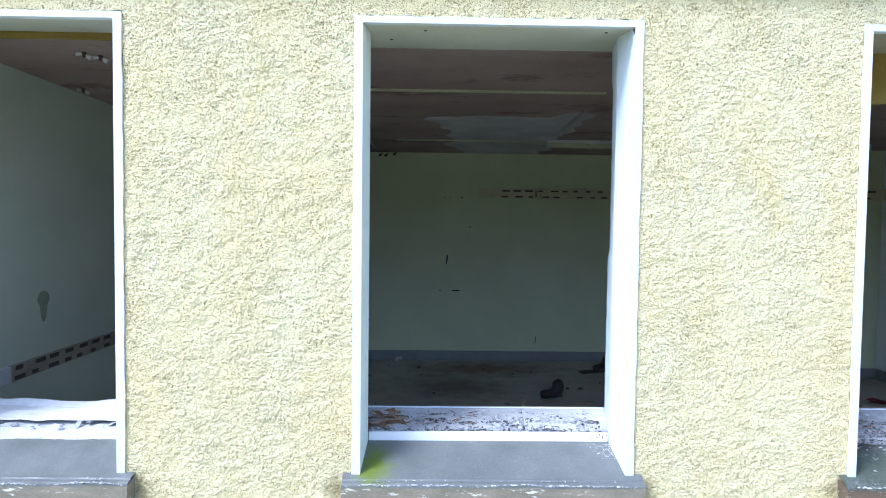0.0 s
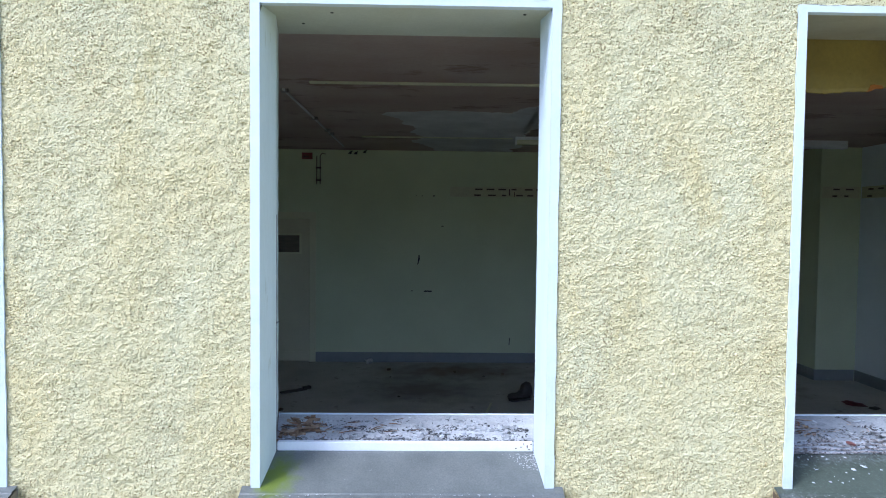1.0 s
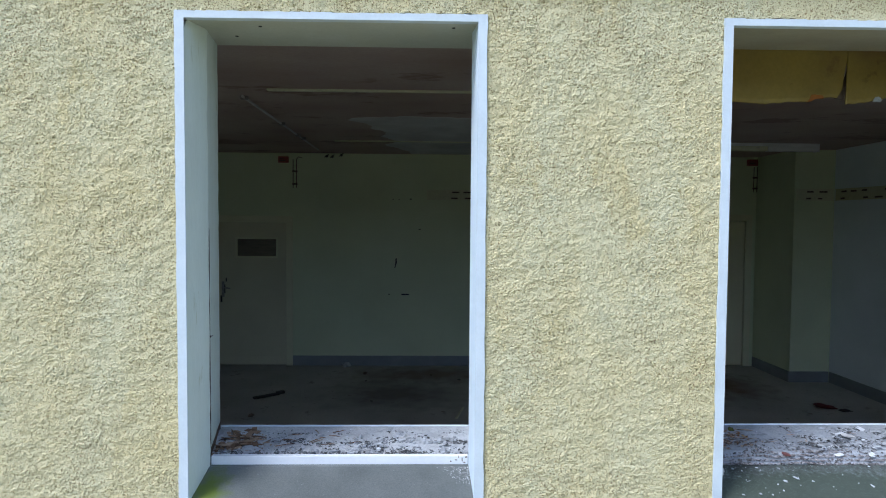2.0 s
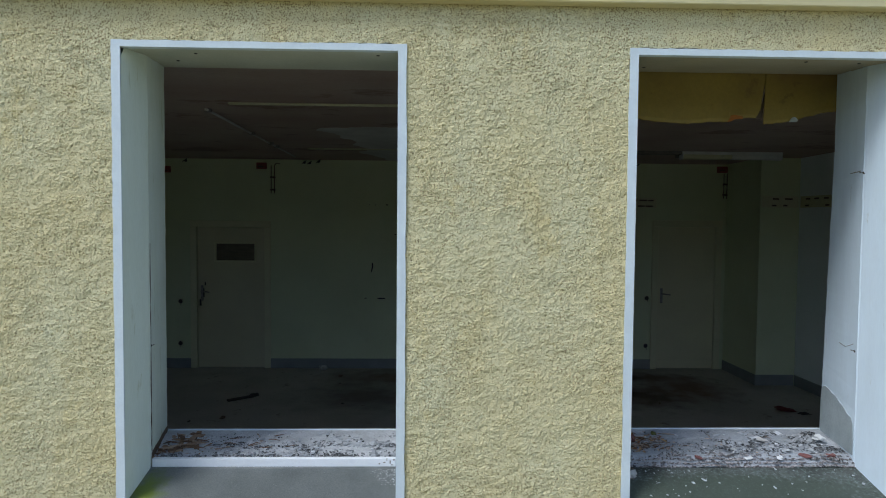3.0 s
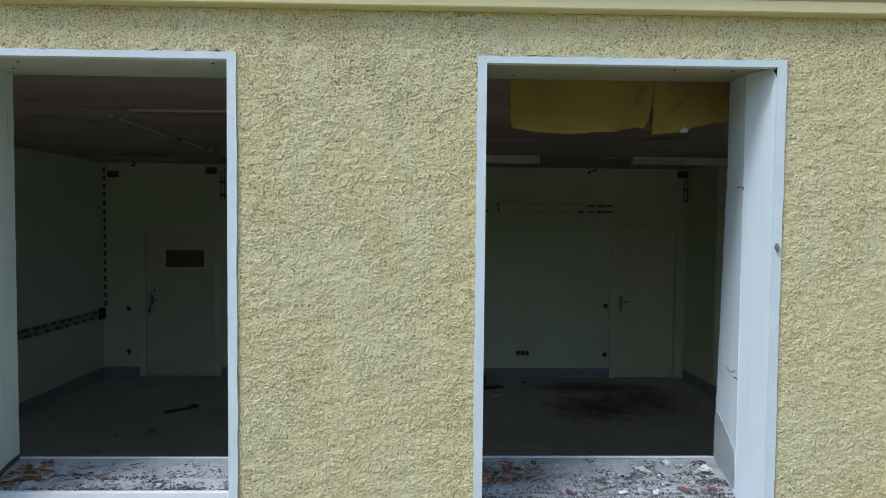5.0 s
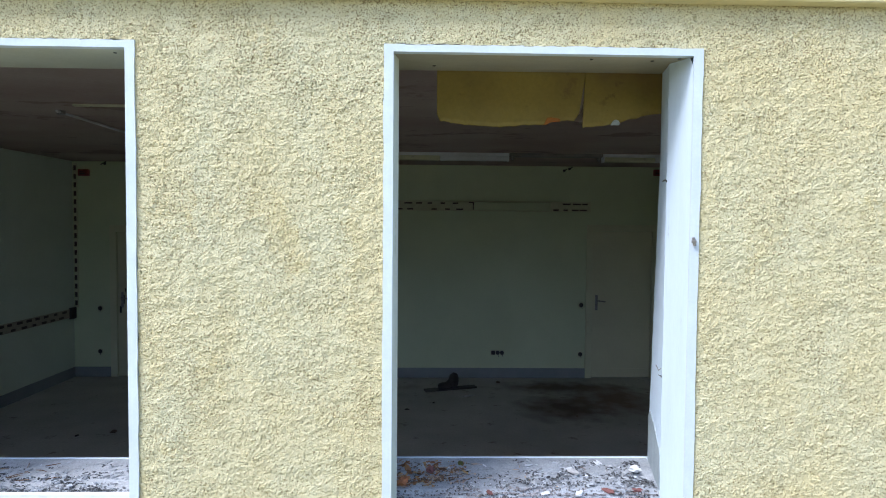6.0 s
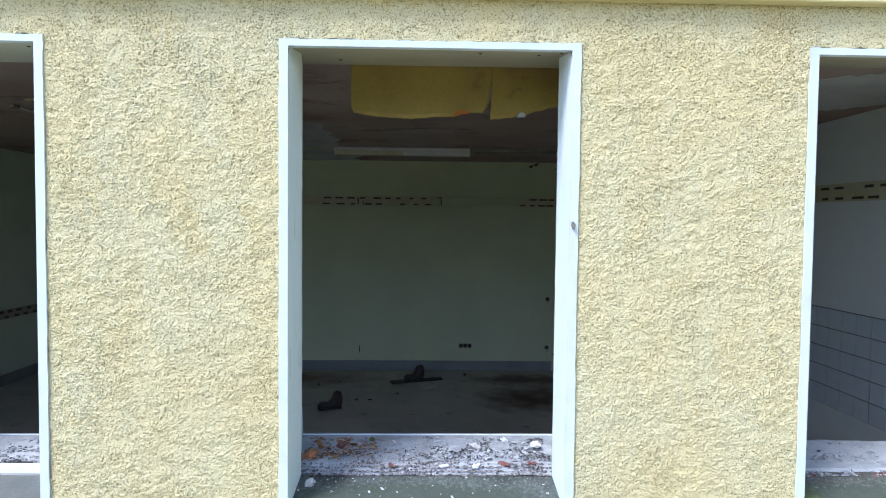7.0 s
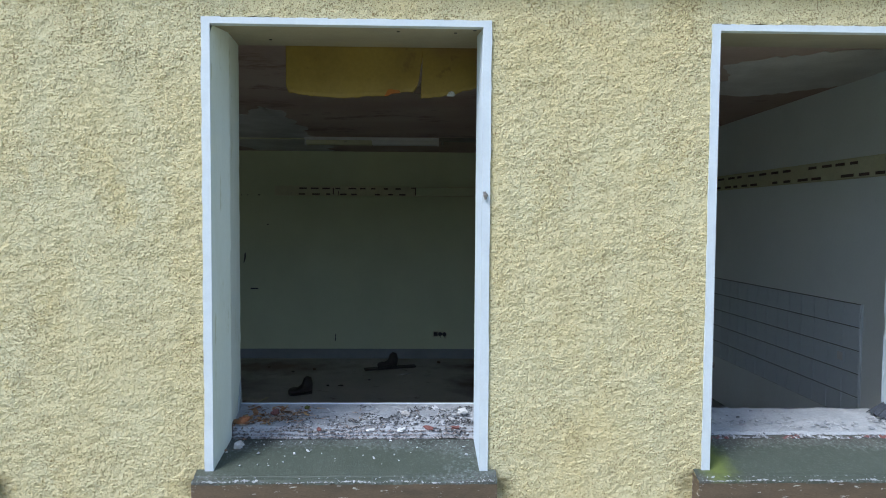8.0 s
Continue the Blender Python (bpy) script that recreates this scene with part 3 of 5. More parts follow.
        part("rail_base", soft(boxes((a0 + 0.004, a1 - 0.004, 0.194, 0.228, 0.872, 0.888)), 0.003), M_SILL, w)
    return w


WIN = [window(0, *WINDOWS[0], M_SILL, False, 0.915, (1.2, 1.2, 0.0), (1.62, 1.7, 0.008), M_DUST_PALE, 0.124),
       window(1, *WINDOWS[1], M_SILL, True, 0.913, (1.2, 1.2, 0.0), (1.75, 2.6, 0.008), M_DUST_PALE, 0.072),
       window(2, *WINDOWS[2], M_SILL_MOSSY, False, 0.918, (0.5, 3.0, -0.012), (1.75, 2.84, 0.028), M_DUST, 0.086),
       window(3, *WINDOWS[3], M_SILL_CORNER, False, 0.893, (1.3, 1.5, 0.008), (1.3, 1.4, 0.008), M_LEDGE_WHITE, 0.114, False)]

for n_, x_, y_ in ((1, 0.28, 0.12), (1, 0.12, 0.33), (1, 1.06, 0.10), (2, 2.92, 0.10), (2, 3.17, 0.12), (2, 2.30, 0.36), (2, 3.25, 0.05)):
    z_ = HEAD - RIM_TOP + (0.114, 0.135)[n_ - 1] * y_
    part("hole", rod(bmesh.new(), (x_, y_, z_ + 0.004), (x_, y_, z_ - 0.003), 0.007, 7), M_DARK, WIN[n_], "dark drill hole")

# bare patches and nails on the reveals
def inner_x(n, right, y):
    """The reveal's surface in plan at depth y."""
    a = WINDOWS[n][1] - RIM if right else WINDOWS[n][0] + RIM
    d = -0.004 + 0.082 * (y - 0.216) / (INNER - 0.224)
    return a + d if right else a - d


def on_reveal(n, right, outline, lift):
    """A thin flake lying on an inner reveal: outline of (y, z)."""
    bm = bmesh.new()
    s = -1 if right else 1
    lo = [bm.verts.new((inner_x(n, right, y) - s * 0.004, y, z)) for y, z in outline]
    hi = [bm.verts.new((inner_x(n, right, y) + s * lift, y, z)) for y, z in outline]
    bm.faces.new(hi)
    for i in range(len(lo)):
        j = (i + 1) % len(lo)
        bm.faces.new((lo[i], lo[j], hi[j], hi[i]))
    return bm


part("bare_patch", on_reveal(2, True, [(0.224, 0.93), (0.224, 1.00), (0.230, 1.075), (0.25, 1.10), (0.29, 1.108), (0.33, 1.13), (0.37, 1.138), (0.41, 1.158), (0.45, 1.160), (0.49, 1.172), (0.53, 1.176), (0.558, 1.165), (0.574, 1.14), (0.578, 0.93)], 0.003),
     M_CEMENT, WIN[2], "bare grey cement where paint has fallen")
part("bare_patch", on_reveal(2, False, [(0.44, 0.93), (0.47, 0.99), (0.51, 1.02), (0.55, 1.065), (0.577, 1.05), (0.578, 0.93)], 0.0155), M_CEMENT, WIN[2], "bare grey cement where paint has fallen")
part("bare_patch", on_reveal(1, False, [(0.226, 0.95), (0.228, 1.2), (0.230, 1.55), (0.231, 1.9), (0.2335, 1.9), (0.235, 1.55), (0.234, 1.2), (0.236, 0.95)], 0.0022), M_SLOT, WIN[1], "dark crack along the frame groove")
for n, right, pts in ((2, True, [(0.25, 1.452), (0.33, 1.424), (0.40, 1.431), (0.40, 1.4295), (0.33, 1.4215), (0.25, 1.4495)]), (2, True, [(0.24, 2.262), (0.34, 2.258), (0.34, 2.255), (0.24, 2.257)]),
                      (1, False, [(0.25, 1.44), (0.30, 1.452), (0.36, 1.44), (0.30, 1.447), (0.25, 1.434)]),
                      (2, False, [(0.24, 1.50), (0.27, 1.62), (0.275, 1.78), (0.280, 1.78), (0.276, 1.62), (0.246, 1.50)])):
    part("crack", on_reveal(n, right, pts, 0.0006), M_SKIRT, WIN[n], "hairline crack in the paint")
for n, right, y, z in ((2, True, 0.215, 2.25), (2, True, 0.24, 1.42), (1, False, 0.235, 1.435)):
    x = inner_x(n, right, y)
    bm = rod(bmesh.new(), (x, y, z), (x + (0.008 if not right else -0.008), y + 0.016, z + 0.001), 0.0018, 6)
    rod(bm, (x, y - 0.006, z - 0.006), (x + (0.003 if not right else -0.003), y + 0.001, z + 0.003), 0.0035, 5)
    part("nail", bm, M_DARK, WIN[n], "bent rusty nail")
bm = rod(bmesh.new(), (3.297, -0.010, 2.003), (3.294, -0.024, 2.000), 0.011, 7, 0.007)
rod(bm, (3.298, -0.018, 1.985), (3.292, -0.016, 2.018), 0.006, 6)
part("hinge_pin", bm, M_METAL, WIN[2], "small grey shutter pin")

for n in (1, 2):
    part("gap", on_reveal(n, False, [(0.224, 0.915), (0.226, 0.944), (0.30, 0.950), (0.38, 0.946), (0.47, 0.953), (0.578, 0.950), (0.578, 0.915)], 0.002), M_WOODROT, WIN[n], "dark rotten gap between reveal and ledge")
for x, z, w, h in ((1.083, 0.905, 0.010, 0.003), (1.098, 0.914, 0.003, 0.012), (1.112, 0.901, 0.004, 0.015), (1.118, 0.894, 0.010, 0.003), (1.062, 0.899, 0.006, 0.004), (1.128, 0.916, 0.006, 0.006)):
    part("paint_chip", boxes((x, x + w, 0.2035, 0.2055, z, z + h)), M_WOODROT, WIN[1], "chip in the rail's paint")

# ---- eaves ----
bm = soft(boxes((X0 - 0.3, X1 + 0.3, -0.054, 0.02, 2.899, 2.944)), 0.004)
structure("trim_eaves", bm, M_EAVES, "cream painted moulding under the eaves")
bm = bmesh.new()
rows = [[bm.verts.new((x, y, z)) for y, z in ((-0.034, 2.945), (-0.044, 2.960), (-0.062, 2.982), (-0.085, 2.996), (-0.088, 3.05), (-0.01, 3.05), (-0.01, 2.945))] for x in (X0 - 0.3, X1 + 0.3)]
for i in range(7):
    bm.faces.new((rows[0][i], rows[0][(i + 1) % 7], rows[1][(i + 1) % 7], rows[1][i]))
for r_ in rows:
    bm.faces.new(r_)
structure("eaves_boards", bm, M_SOFFIT, "olive-cream painted boards under the small roof overhang")
structure("roof", boxes((X0 - 0.3, X1 + 0.3, -0.10, CORRIDOR + 0.4, 3.052, 3.25)), M_ROOF, "flat dark roof over the building")
structure("wall_side", boxes((X0, LEFT - 0.3, INNER, CORRIDOR + 0.2, -0.3, 3.13), (RIGHT + 0.3, X1, INNER, CORRIDOR + 0.2, -0.3, 3.13)), M_MASONRY, "solid masonry beside the room")
structure("wall_rear", boxes((X0, X1, CORRIDOR + 0.2, CORRIDOR + 0.4, -0.3, 3.13)), M_MASONRY, "solid masonry behind the corridor")

# ---- unseen ground and the green behind the camera, both added for their light ----
# out of view; its pale tan is chosen to bounce warm light upwards
structure("ground", boxes((-600, 600, -600, 600, -0.5, -0.25)), M_GROUND, "unseen ground, pale tan to bounce warm light up")
# hedge added out of view, to darken the low light and green it
bm = bmesh.new()
prev = None
for k in range(61):
    x = -60 + 2 * k
    y, h = -24 + 2.0 * noise.noise((x * 0.13, 0, 4.0)), 4.6 + 1.6 * noise.noise((x * 0.2, 3, 1.0))
    col = [bm.verts.new((x, y - 0.5 * i * 0.3 + 0.5 * noise.noise((x * 0.7, i * 1.3, 2.0)), -0.3 + (h + 0.3) * i / 6)) for i in range(7)]
    if prev:
        for i in range(6):
            bm.faces.new((prev[i], col[i], col[i + 1], prev[i + 1]))
    prev = col
structure("backdrop_hedge", bm, M_HEDGE, "unseen dark green hedge, added as a backdrop to shape the light", True)


# ---- doors in the back wall ----
def door(n, x0, x1, top, hatch, handle_side):
    d = tagged(new("door_%d" % n), "closed beige painted door in a grey-green frame", "door", kind="structure")
    fw = 0.075
    part("door_frame", soft(boxes((x0 - 0.012, x0 + fw, BACK - 0.016, BACK + 0.12, 0, top - fw), (x1 - fw, x1 + 0.012, BACK - 0.016, BACK + 0.12, 0, top - fw),
                                  (x0 - 0.012, x1 + 0.012, BACK - 0.016, BACK + 0.12, top - fw, top + 0.012)), 0.004), M_FRAME, d)
    a, b, t = x0 + fw + 0.004, x1 - fw - 0.004, top - fw - 0.004
    y0, y1 = BACK + 0.012, BACK + 0.052
    if hatch:
        hx0, hx1, hz0, hz1 = hatch
        bm = boxes((a, hx0, y0, y1, 0.008, t), (hx1, b, y0, y1, 0.008, t), (hx0, hx1, y0, y1, 0.008, hz0), (hx0, hx1, y0, y1, hz1, t))
        leaf = part("leaf", bm, M_DOOR, d, "beige painted door leaf")
        part("hatch_frame", soft(boxes((hx0 - 0.025, hx1 + 0.025, y0 - 0.01, y0, hz0 - 0.025, hz0), (hx0 - 0.025, hx1 + 0.025, y0 - 0.01, y0, hz1, hz1 + 0.025),
                                       (hx0 - 0.025, hx0, y0 - 0.01, y0, hz0, hz1), (hx1, hx1 + 0.025, y0 - 0.01, y0, hz0, hz1)), 0.003), M_FRAME, leaf)
        part("pane", boxes((hx0, hx1, y0 + 0.018, y0 + 0.024, hz0, hz1)), M_GLASS, leaf, "dark dusty pane")
    else:
        leaf = part("leaf", soft(boxes((a, b, y0, y1, 0.008, t)), 0.004), M_DOOR_PALE, d, "pale painted door leaf")
    part("kick_plate", soft(boxes((a + 0.01, b - 0.01, y0 - 0.006, y0, 0.012, 0.135)), 0.002), M_DOOR if hatch else M_DOOR_PALE, leaf)
    hx = a + 0.06 if handle_side < 0 else b - 0.06
    bm = soft(boxes((hx - 0.018, hx + 0.018, y0 - 0.006, y0, 0.93, 1.14)), 0.003)
    plate = part("lock_plate", bm, M_METAL, leaf, "dull broken lock plate")
    bm = rod(bmesh.new(), (hx, y0, 1.06), (hx, y0 - 0.045, 1.06), 0.009)
    rod(bm, (hx, y0 - 0.045, 1.064), (hx - handle_side * 0.11, y0 - 0.045, 1.05), 0.009)
    part("handle", bm, M_LAMP_BARE, leaf, "dull metal lever handle")
    if hatch:
        bm = boxes((hx - 0.035, hx - 0.012, y0 - 0.005, y0, 0.86, 0.95), (hx + 0.004, hx + 0.03, y0 - 0.005, y0, 0.98, 1.1), (hx + 0.035, hx + 0.05, y0 - 0.005, y0, 1.14, 1.19))
        part("splinter", bm, M_DARK, leaf, "dark gouges round the lock")
    return d


door(1, *DOORS[0], (-1.620, -1.100, 1.487, 1.717), -1)
door(2, *DOORS[1], None, -1)


# ---- slotted wiring rails on the walls ----
def rail_run(label, at, turn, length, height, marks, board=M_RAIL, deep=0.020):
    """A thin board along +x from its lower end, with dark slots near both edges; marks: (start, length, row)."""
    r = thing("wiring_rail", label, "rail", at, "slotted wiring rails", turn=turn)
    bm = soft(boxes((0, length, -0.011, 0, 0, height)), 0.003)
    part("board", bm, board, r)
    part("lip", soft(boxes((0, length, -0.019, -0.011, height - 0.008, height), (0, length, -0.017, -0.011, 0, 0.006)), 0.002), board, r)
    for a, w, row in marks:
        z = height * (0.76 if row else 0.17)
        part("slot", boxes((a, a + w, -0.0135, -0.0105, z - deep / 2, z + deep / 2)), M_SLOT, r)
    return r


rng = random.Random(5)


def dashes(start, stop, gap=0.17, w=0.075, skip=0.1):
    out = []
    for row in (0, 1):
        a = start + 0.01 * row
        while a + w < stop:
            k = w * (0.75 + 0.7 * rng.random())
            if rng.random() > skip:
                out.append((a, min(k, stop - a), row))
            a += gap * (0.85 + 0.3 * rng.random())
    return out


r1 = rail_run("pale slotted wiring rail fixed along the back wall", (0.93, BACK, 2.262), 0, 3.53, 0.135, dashes(0.33, 1.85, 0.17) + dashes(3.02, 3.5, 0.13))
part("cover", soft(boxes((1.95, 2.98, -0.036, -0.012, 0.012, 0.122)), 0.005), M_WALL, r1, "clipped-on plain cover")
part("bracket", slab(bmesh.new(), [(1.880, 0.122), (1.880, 0.108), (1.932, 0.108), (1.932, 0.015), (1.945, 0.015), (1.945, 0.122)], -0.018, -0.011), M_SLOT, r1, "dark broken end piece")
part("bracket", boxes((0.80, 0.815, -0.018, -0.011, 0.02, 0.11)), M_SLOT, r1, "dark broken end piece")
part("bracket", boxes((0.87, 0.88, -0.018, -0.011, 0.01, 0.07)), M_SLOT, r1, "dark broken end piece")
r2 = rail_run("pale slotted wiring rail fixed along the tiled wall", (RIGHT, 4.90, 2.254), -90, 4.3, 0.14, dashes(0.1, 4.25, 0.17, 0.085, 0.15))
r2.matrix_basis = r2.matrix_basis @ Matrix.Rotation(radians(0.75), 4, "Y")
rail_run("pale slotted wiring rail across the corner projection", (5.47, 4.93, 2.254), 0, 0.46, 0.14, dashes(0.12, 0.44, 0.15, 0.07, 0.1))
r4 = rail_run("pale slotted wiring rail low along the side wall", (LEFT, 1.42, 0.808), 90, 4.33, 0.112, dashes(0.05, 4.2, 0.18, 0.078, 0.03), M_RAIL_BROWN, 0.030)
part("cover", soft(boxes((-0.45, -0.01, -0.036, 0, 0.0, 0.112)), 0.005), M_LAMP, r4, "white plain cover")
part("corner_box", soft(boxes((4.24, 4.355, -0.04, 0, -0.02, 0.13)), 0.005), M_DARK, r4, "dark corner box")
r5 = thing("wiring_rail", "narrow upright slotted wiring rail in the room corner", "rail", (LEFT + 0.012, BACK, 0.93), "slotted wiring rails")
part("board", soft(boxes((0, 0.055, -0.012, 0, 0, 1.92)), 0.003), M_RAIL, r5)
for k in range(17):
    part("slot", boxes((0.012, 0.042, -0.015, -0.0115, 0.03 + 0.112 * k, 0.095 + 0.112 * k)), M_SLOT, r5)


# ---- sockets and switches ----
def socket(at, label, group="wall sockets"):
    s = thing("wall_socket", label, "socket", at, group)
    bm = bmesh.new()
    rod(bm, (0, 0, 0), (0, -0.006, 0), 0.036, 16, 0.034)
    part("ring", bm, M_RAIL, s)
    part("hole", rod(bmesh.new(), (0, -0.001, 0), (0, -0.0075, 0), 0.029, 14), M_DARK, s, "open dark wiring hole")
    bm = rod(bmesh.new(), (0.004, -0.006, -0.02), (0.012, -0.03, -0.05), 0.003, 5)
    part("wire", bm, M_DARK, s, "loose dark wire end")
    return s


first = socket((4.352, BACK, 1.0), "open round wiring hole with its socket missing")
for x, z in ((4.350, 0.328), (-2.106, 0.922), (-2.110, 0.342), (3.222, 0.345), (3.280, 0.343)):
    copy_thing(first, pose(x, BACK, z))


sq = thing("wall_socket", "square empty socket box beside two round holes", "socket", (3.162, BACK, 0.345), "wall sockets")
part("ring", soft(boxes((-0.037, 0.037, -0.006, 0, -0.037, 0.037)), 0.003), M_RAIL, sq)
part("hole", boxes((-0.027, 0.027, -0.008, -0.001, -0.027, 0.027)), M_DARK, sq, "open dark wiring hole")


# ---- red boxes, hooks and cable stubs under the ceiling ----
def red_box(x0, z0, label):
    r = thing("alarm_box", label, "box", (x0, BACK, z0), "red boxes")
    part("case", soft(boxes((0, 0.135, -0.045, 0, 0, 0.085)), 0.006, 2), M_RED, r)
    part("plate", boxes((0.02, 0.10, -0.047, -0.044, 0.02, 0.034), (0.02, 0.075, -0.047, -0.044, 0.046, 0.056)), M_DARK, r, "dark unreadable bars")
    return r


red_box(-2.355, 2.680, "small red box on the wall by the corner")
red_box(-1.058, 2.742, "small red box above the hatch door")
red_box(5.300, 2.758, "small red box above the plain door")


def stub(x, z0, z1, label):
    c = thing("cable_stub", label, "cable", (x, BACK, z0), "cable stubs")
    for dx in (0, 0.045):
        part("cable", rod(bmesh.new(), (dx, -0.012, 0), (dx, -0.012, z1 - z0), 0.006, 6), M_SLOT, c)
    for z in (0.04, (z1 - z0) * 0.55):
        part("clip", soft(boxes((-0.012, 0.057, -0.022, 0, z, z + 0.022)), 0.002), M_SLOT, c)
    bm = rod(bmesh.new(), (0.045, -0.012, z1 - z0), (0.075, -0.03, z1 - z0 + 0.03), 0.006, 6)
    rod(bm, (0.075, -0.03, z1 - z0 + 0.03), (0.125, -0.04, z1 - z0 + 0.02), 0.006, 6)
    part("loose_end", bm, M_SLOT, c)
    return c


stub(-0.865, 2.41, 2.79, "dark cut cables hanging beside the red box")
stub(5.40, 2.40, 2.74, "dark cut cables below the red box")


def hook(at, label):
    h = thing("wall_hook", label, "hook", at, "broken hooks")
    part("base", rod(bmesh.new(), (0, 0, 0), (0, -0.012, 0), 0.018, 8), M_DARK, h)
    part("arm", rod(rod(bmesh.new(), (0, -0.01, 0), (0.03, -0.05, 0.02), 0.007, 6), (0.03, -0.05, 0.02), (-0.02, -0.07, -0.02), 0.006, 6), M_DARK, h)
    return h


h0 = hook((-0.415, BACK, 2.835), "small dark broken hook near the ceiling")
for x, z in ((-0.34, 2.83), (-0.22, 2.850), (-2.02, 2.845), (4.09, 2.815), (4.16, 2.84)):
    copy_thing(h0, pose(x, BACK, z))


# ---- ceiling: battens, lamps, pipe, bare plaster ----
def batten(x0, x1, y, label):
    b = thing("ceiling_batten", label, "batten", (x0, y, CEIL), "ceiling battens")
    part("strip", soft(boxes((0, x1 - x0, -0.017, 0.017, -0.015, 0)), 0.003), M_RAIL, b)
    for k in range(4):
        x = 0.12 + k * (x1 - x0 - 0.24) / 3
        part("screw", rod(bmesh.new(), (x, 0, -0.015), (x, 0, -0.0175), 0.006, 8), M_METAL, b)
    return b


batten(-0.185, 1.590, 1.955, "long white batten screwed to the brown ceiling")
batten(-0.115, 1.600, 4.515, "long white batten near the back wall")


def lamp(x0, x1, label, bare):
    la = thing("ceiling_lamp", label, "lamp", (x0, 4.45, CEIL), "ceiling lamps")
    w = x1 - x0
    part("housing", soft(boxes((0, w, -0.055, 0.055, -0.035, 0)), 0.004), M_LAMP_BARE if bare else M_LAMP, la)
    if bare:
        for x in (0.02, w - 0.05):
            part("tube_holder", soft(boxes((x, x + 0.03, -0.02, 0.02, -0.075, -0.035)), 0.003), M_LAMP_BARE, la)
    else:
        for a, b in ((0.012, w * 0.5 - 0.002), (w * 0.5 + 0.002, w - 0.012)):
            part("cover", soft(boxes((a, b, -0.048, 0.048, -0.085, -0.034)), 0.012, 3), M_LAMP if a > 0.02 else M_RAIL, la, "unlit white plastic cover" if a > 0.02 else "yellowed plastic cover")
        for x in (0, w - 0.012):
            part("end_cap", soft(boxes((x, x + 0.012, -0.052, 0.052, -0.09, -0.034)), 0.003), M_LAMP, la)
    return la


lamp(1.625, 3.165, "unlit white fluorescent ceiling lamp with plastic cover", False)
lamp(3.172, 4.215, "bare dark lamp tray with its tube missing", True)
lamp(4.222, 5.40, "unlit white fluorescent ceiling lamp near the corner", False)

pipe = thing("ceiling_pipe", "thin dull grey pipe clipped along the brown ceiling", "pipe", (-0.42, 0, CEIL))
part("tube", rod(bmesh.new(), (0, 2.15, -0.013), (-0.02, 5.3, -0.013), 0.010, 8), M_CEIL_WHITE, pipe)
for y in (2.2, 3.35, 4.05, 4.3):
    part("clip", soft(boxes((-0.028, 0.028, y - 0.014, y + 0.014, -0.028, 0)), 0.004), M_METAL, pipe, "dark rusty clip")
for at in ((-1.76, 1.12), (-1.70, 1.19), (-2.33, 2.1)):
    c = thing("ceiling_bracket", "small pale broken bracket on the ceiling", "bracket", (at[0], at[1], CEIL), "ceiling brackets")
    part("foot", rod(bmesh.new(), (0, 0, 0), (0.004, 0, -0.03), 0.016, 7, 0.010), M_SLOT, c, "dark stub")
    part("arm", rod(rod(bmesh.new(), (0.008, 0.004, -0.018), (0.036, 0.012, -0.034), 0.010, 6, 0.016), (-0.006, -0.004, -0.010), (-0.040, -0.010, -0.014), 0.008, 6, 0.012), M_CHIP_WHITE, c, "broken white plaster ends")


def flake(name, corners, rough_, seed, z, thick, label, parent):
    """A thin flat layer on the ceiling with a ragged outline round the given corners."""
    r = random.Random(seed)
    pts = []
    for (ax, ay), (bx, by) in zip(corners, corners[1:] + corners[:1]):
        n = max(2, int(math.hypot(bx - ax, by - ay) / 0.045))
        for k in range(n):
            u = k / n
            j = rough_ * noise.noise((ax + (bx - ax) * u * 1.0 + seed, (ay + (by - ay) * u) * 3.0, seed * 2.0)) + 0.25 * rough_ * (r.random() - 0.5)
            nx, ny = by - ay, ax - bx
            ln = math.hypot(nx, ny)
            pts.append((ax + (bx - ax) * u + nx / ln * j, ay + (by - ay) * u + ny / ln * j))
    bm = bmesh.new()
    lo, hi = [bm.verts.new((x, y, z - thick)) for x, y in pts], [bm.verts.new((x, y, z)) for x, y in pts]
    bm.faces.new(lo)
    for i in range(len(lo)):
        k = (i + 1) % len(lo)
        bm.faces.new((lo[i], lo[k], hi[k], hi[i]))
    return part(name, bm, M_CEIL_WHITE, parent, label)


flake("bare_patch", [(0.28, 3.12), (0.75, 2.96), (1.40, 3.04), (1.62, 2.62), (1.74, 3.0), (1.76, 5.70), (0.72, 5.70), (0.50, 4.85), (0.55, 4.2)], 0.16, 3, CEIL, 0.004,
      "pale bare plaster where the brown paint has peeled", ceiling)
flake("bare_patch", [(5.05, 1.0), (5.9, 0.75), (5.93, 1.6), (5.5, 2.0), (4.9, 1.7)], 0.25, 8, CEIL, 0.004, "pale bare plaster where the brown paint has peeled", ceiling)


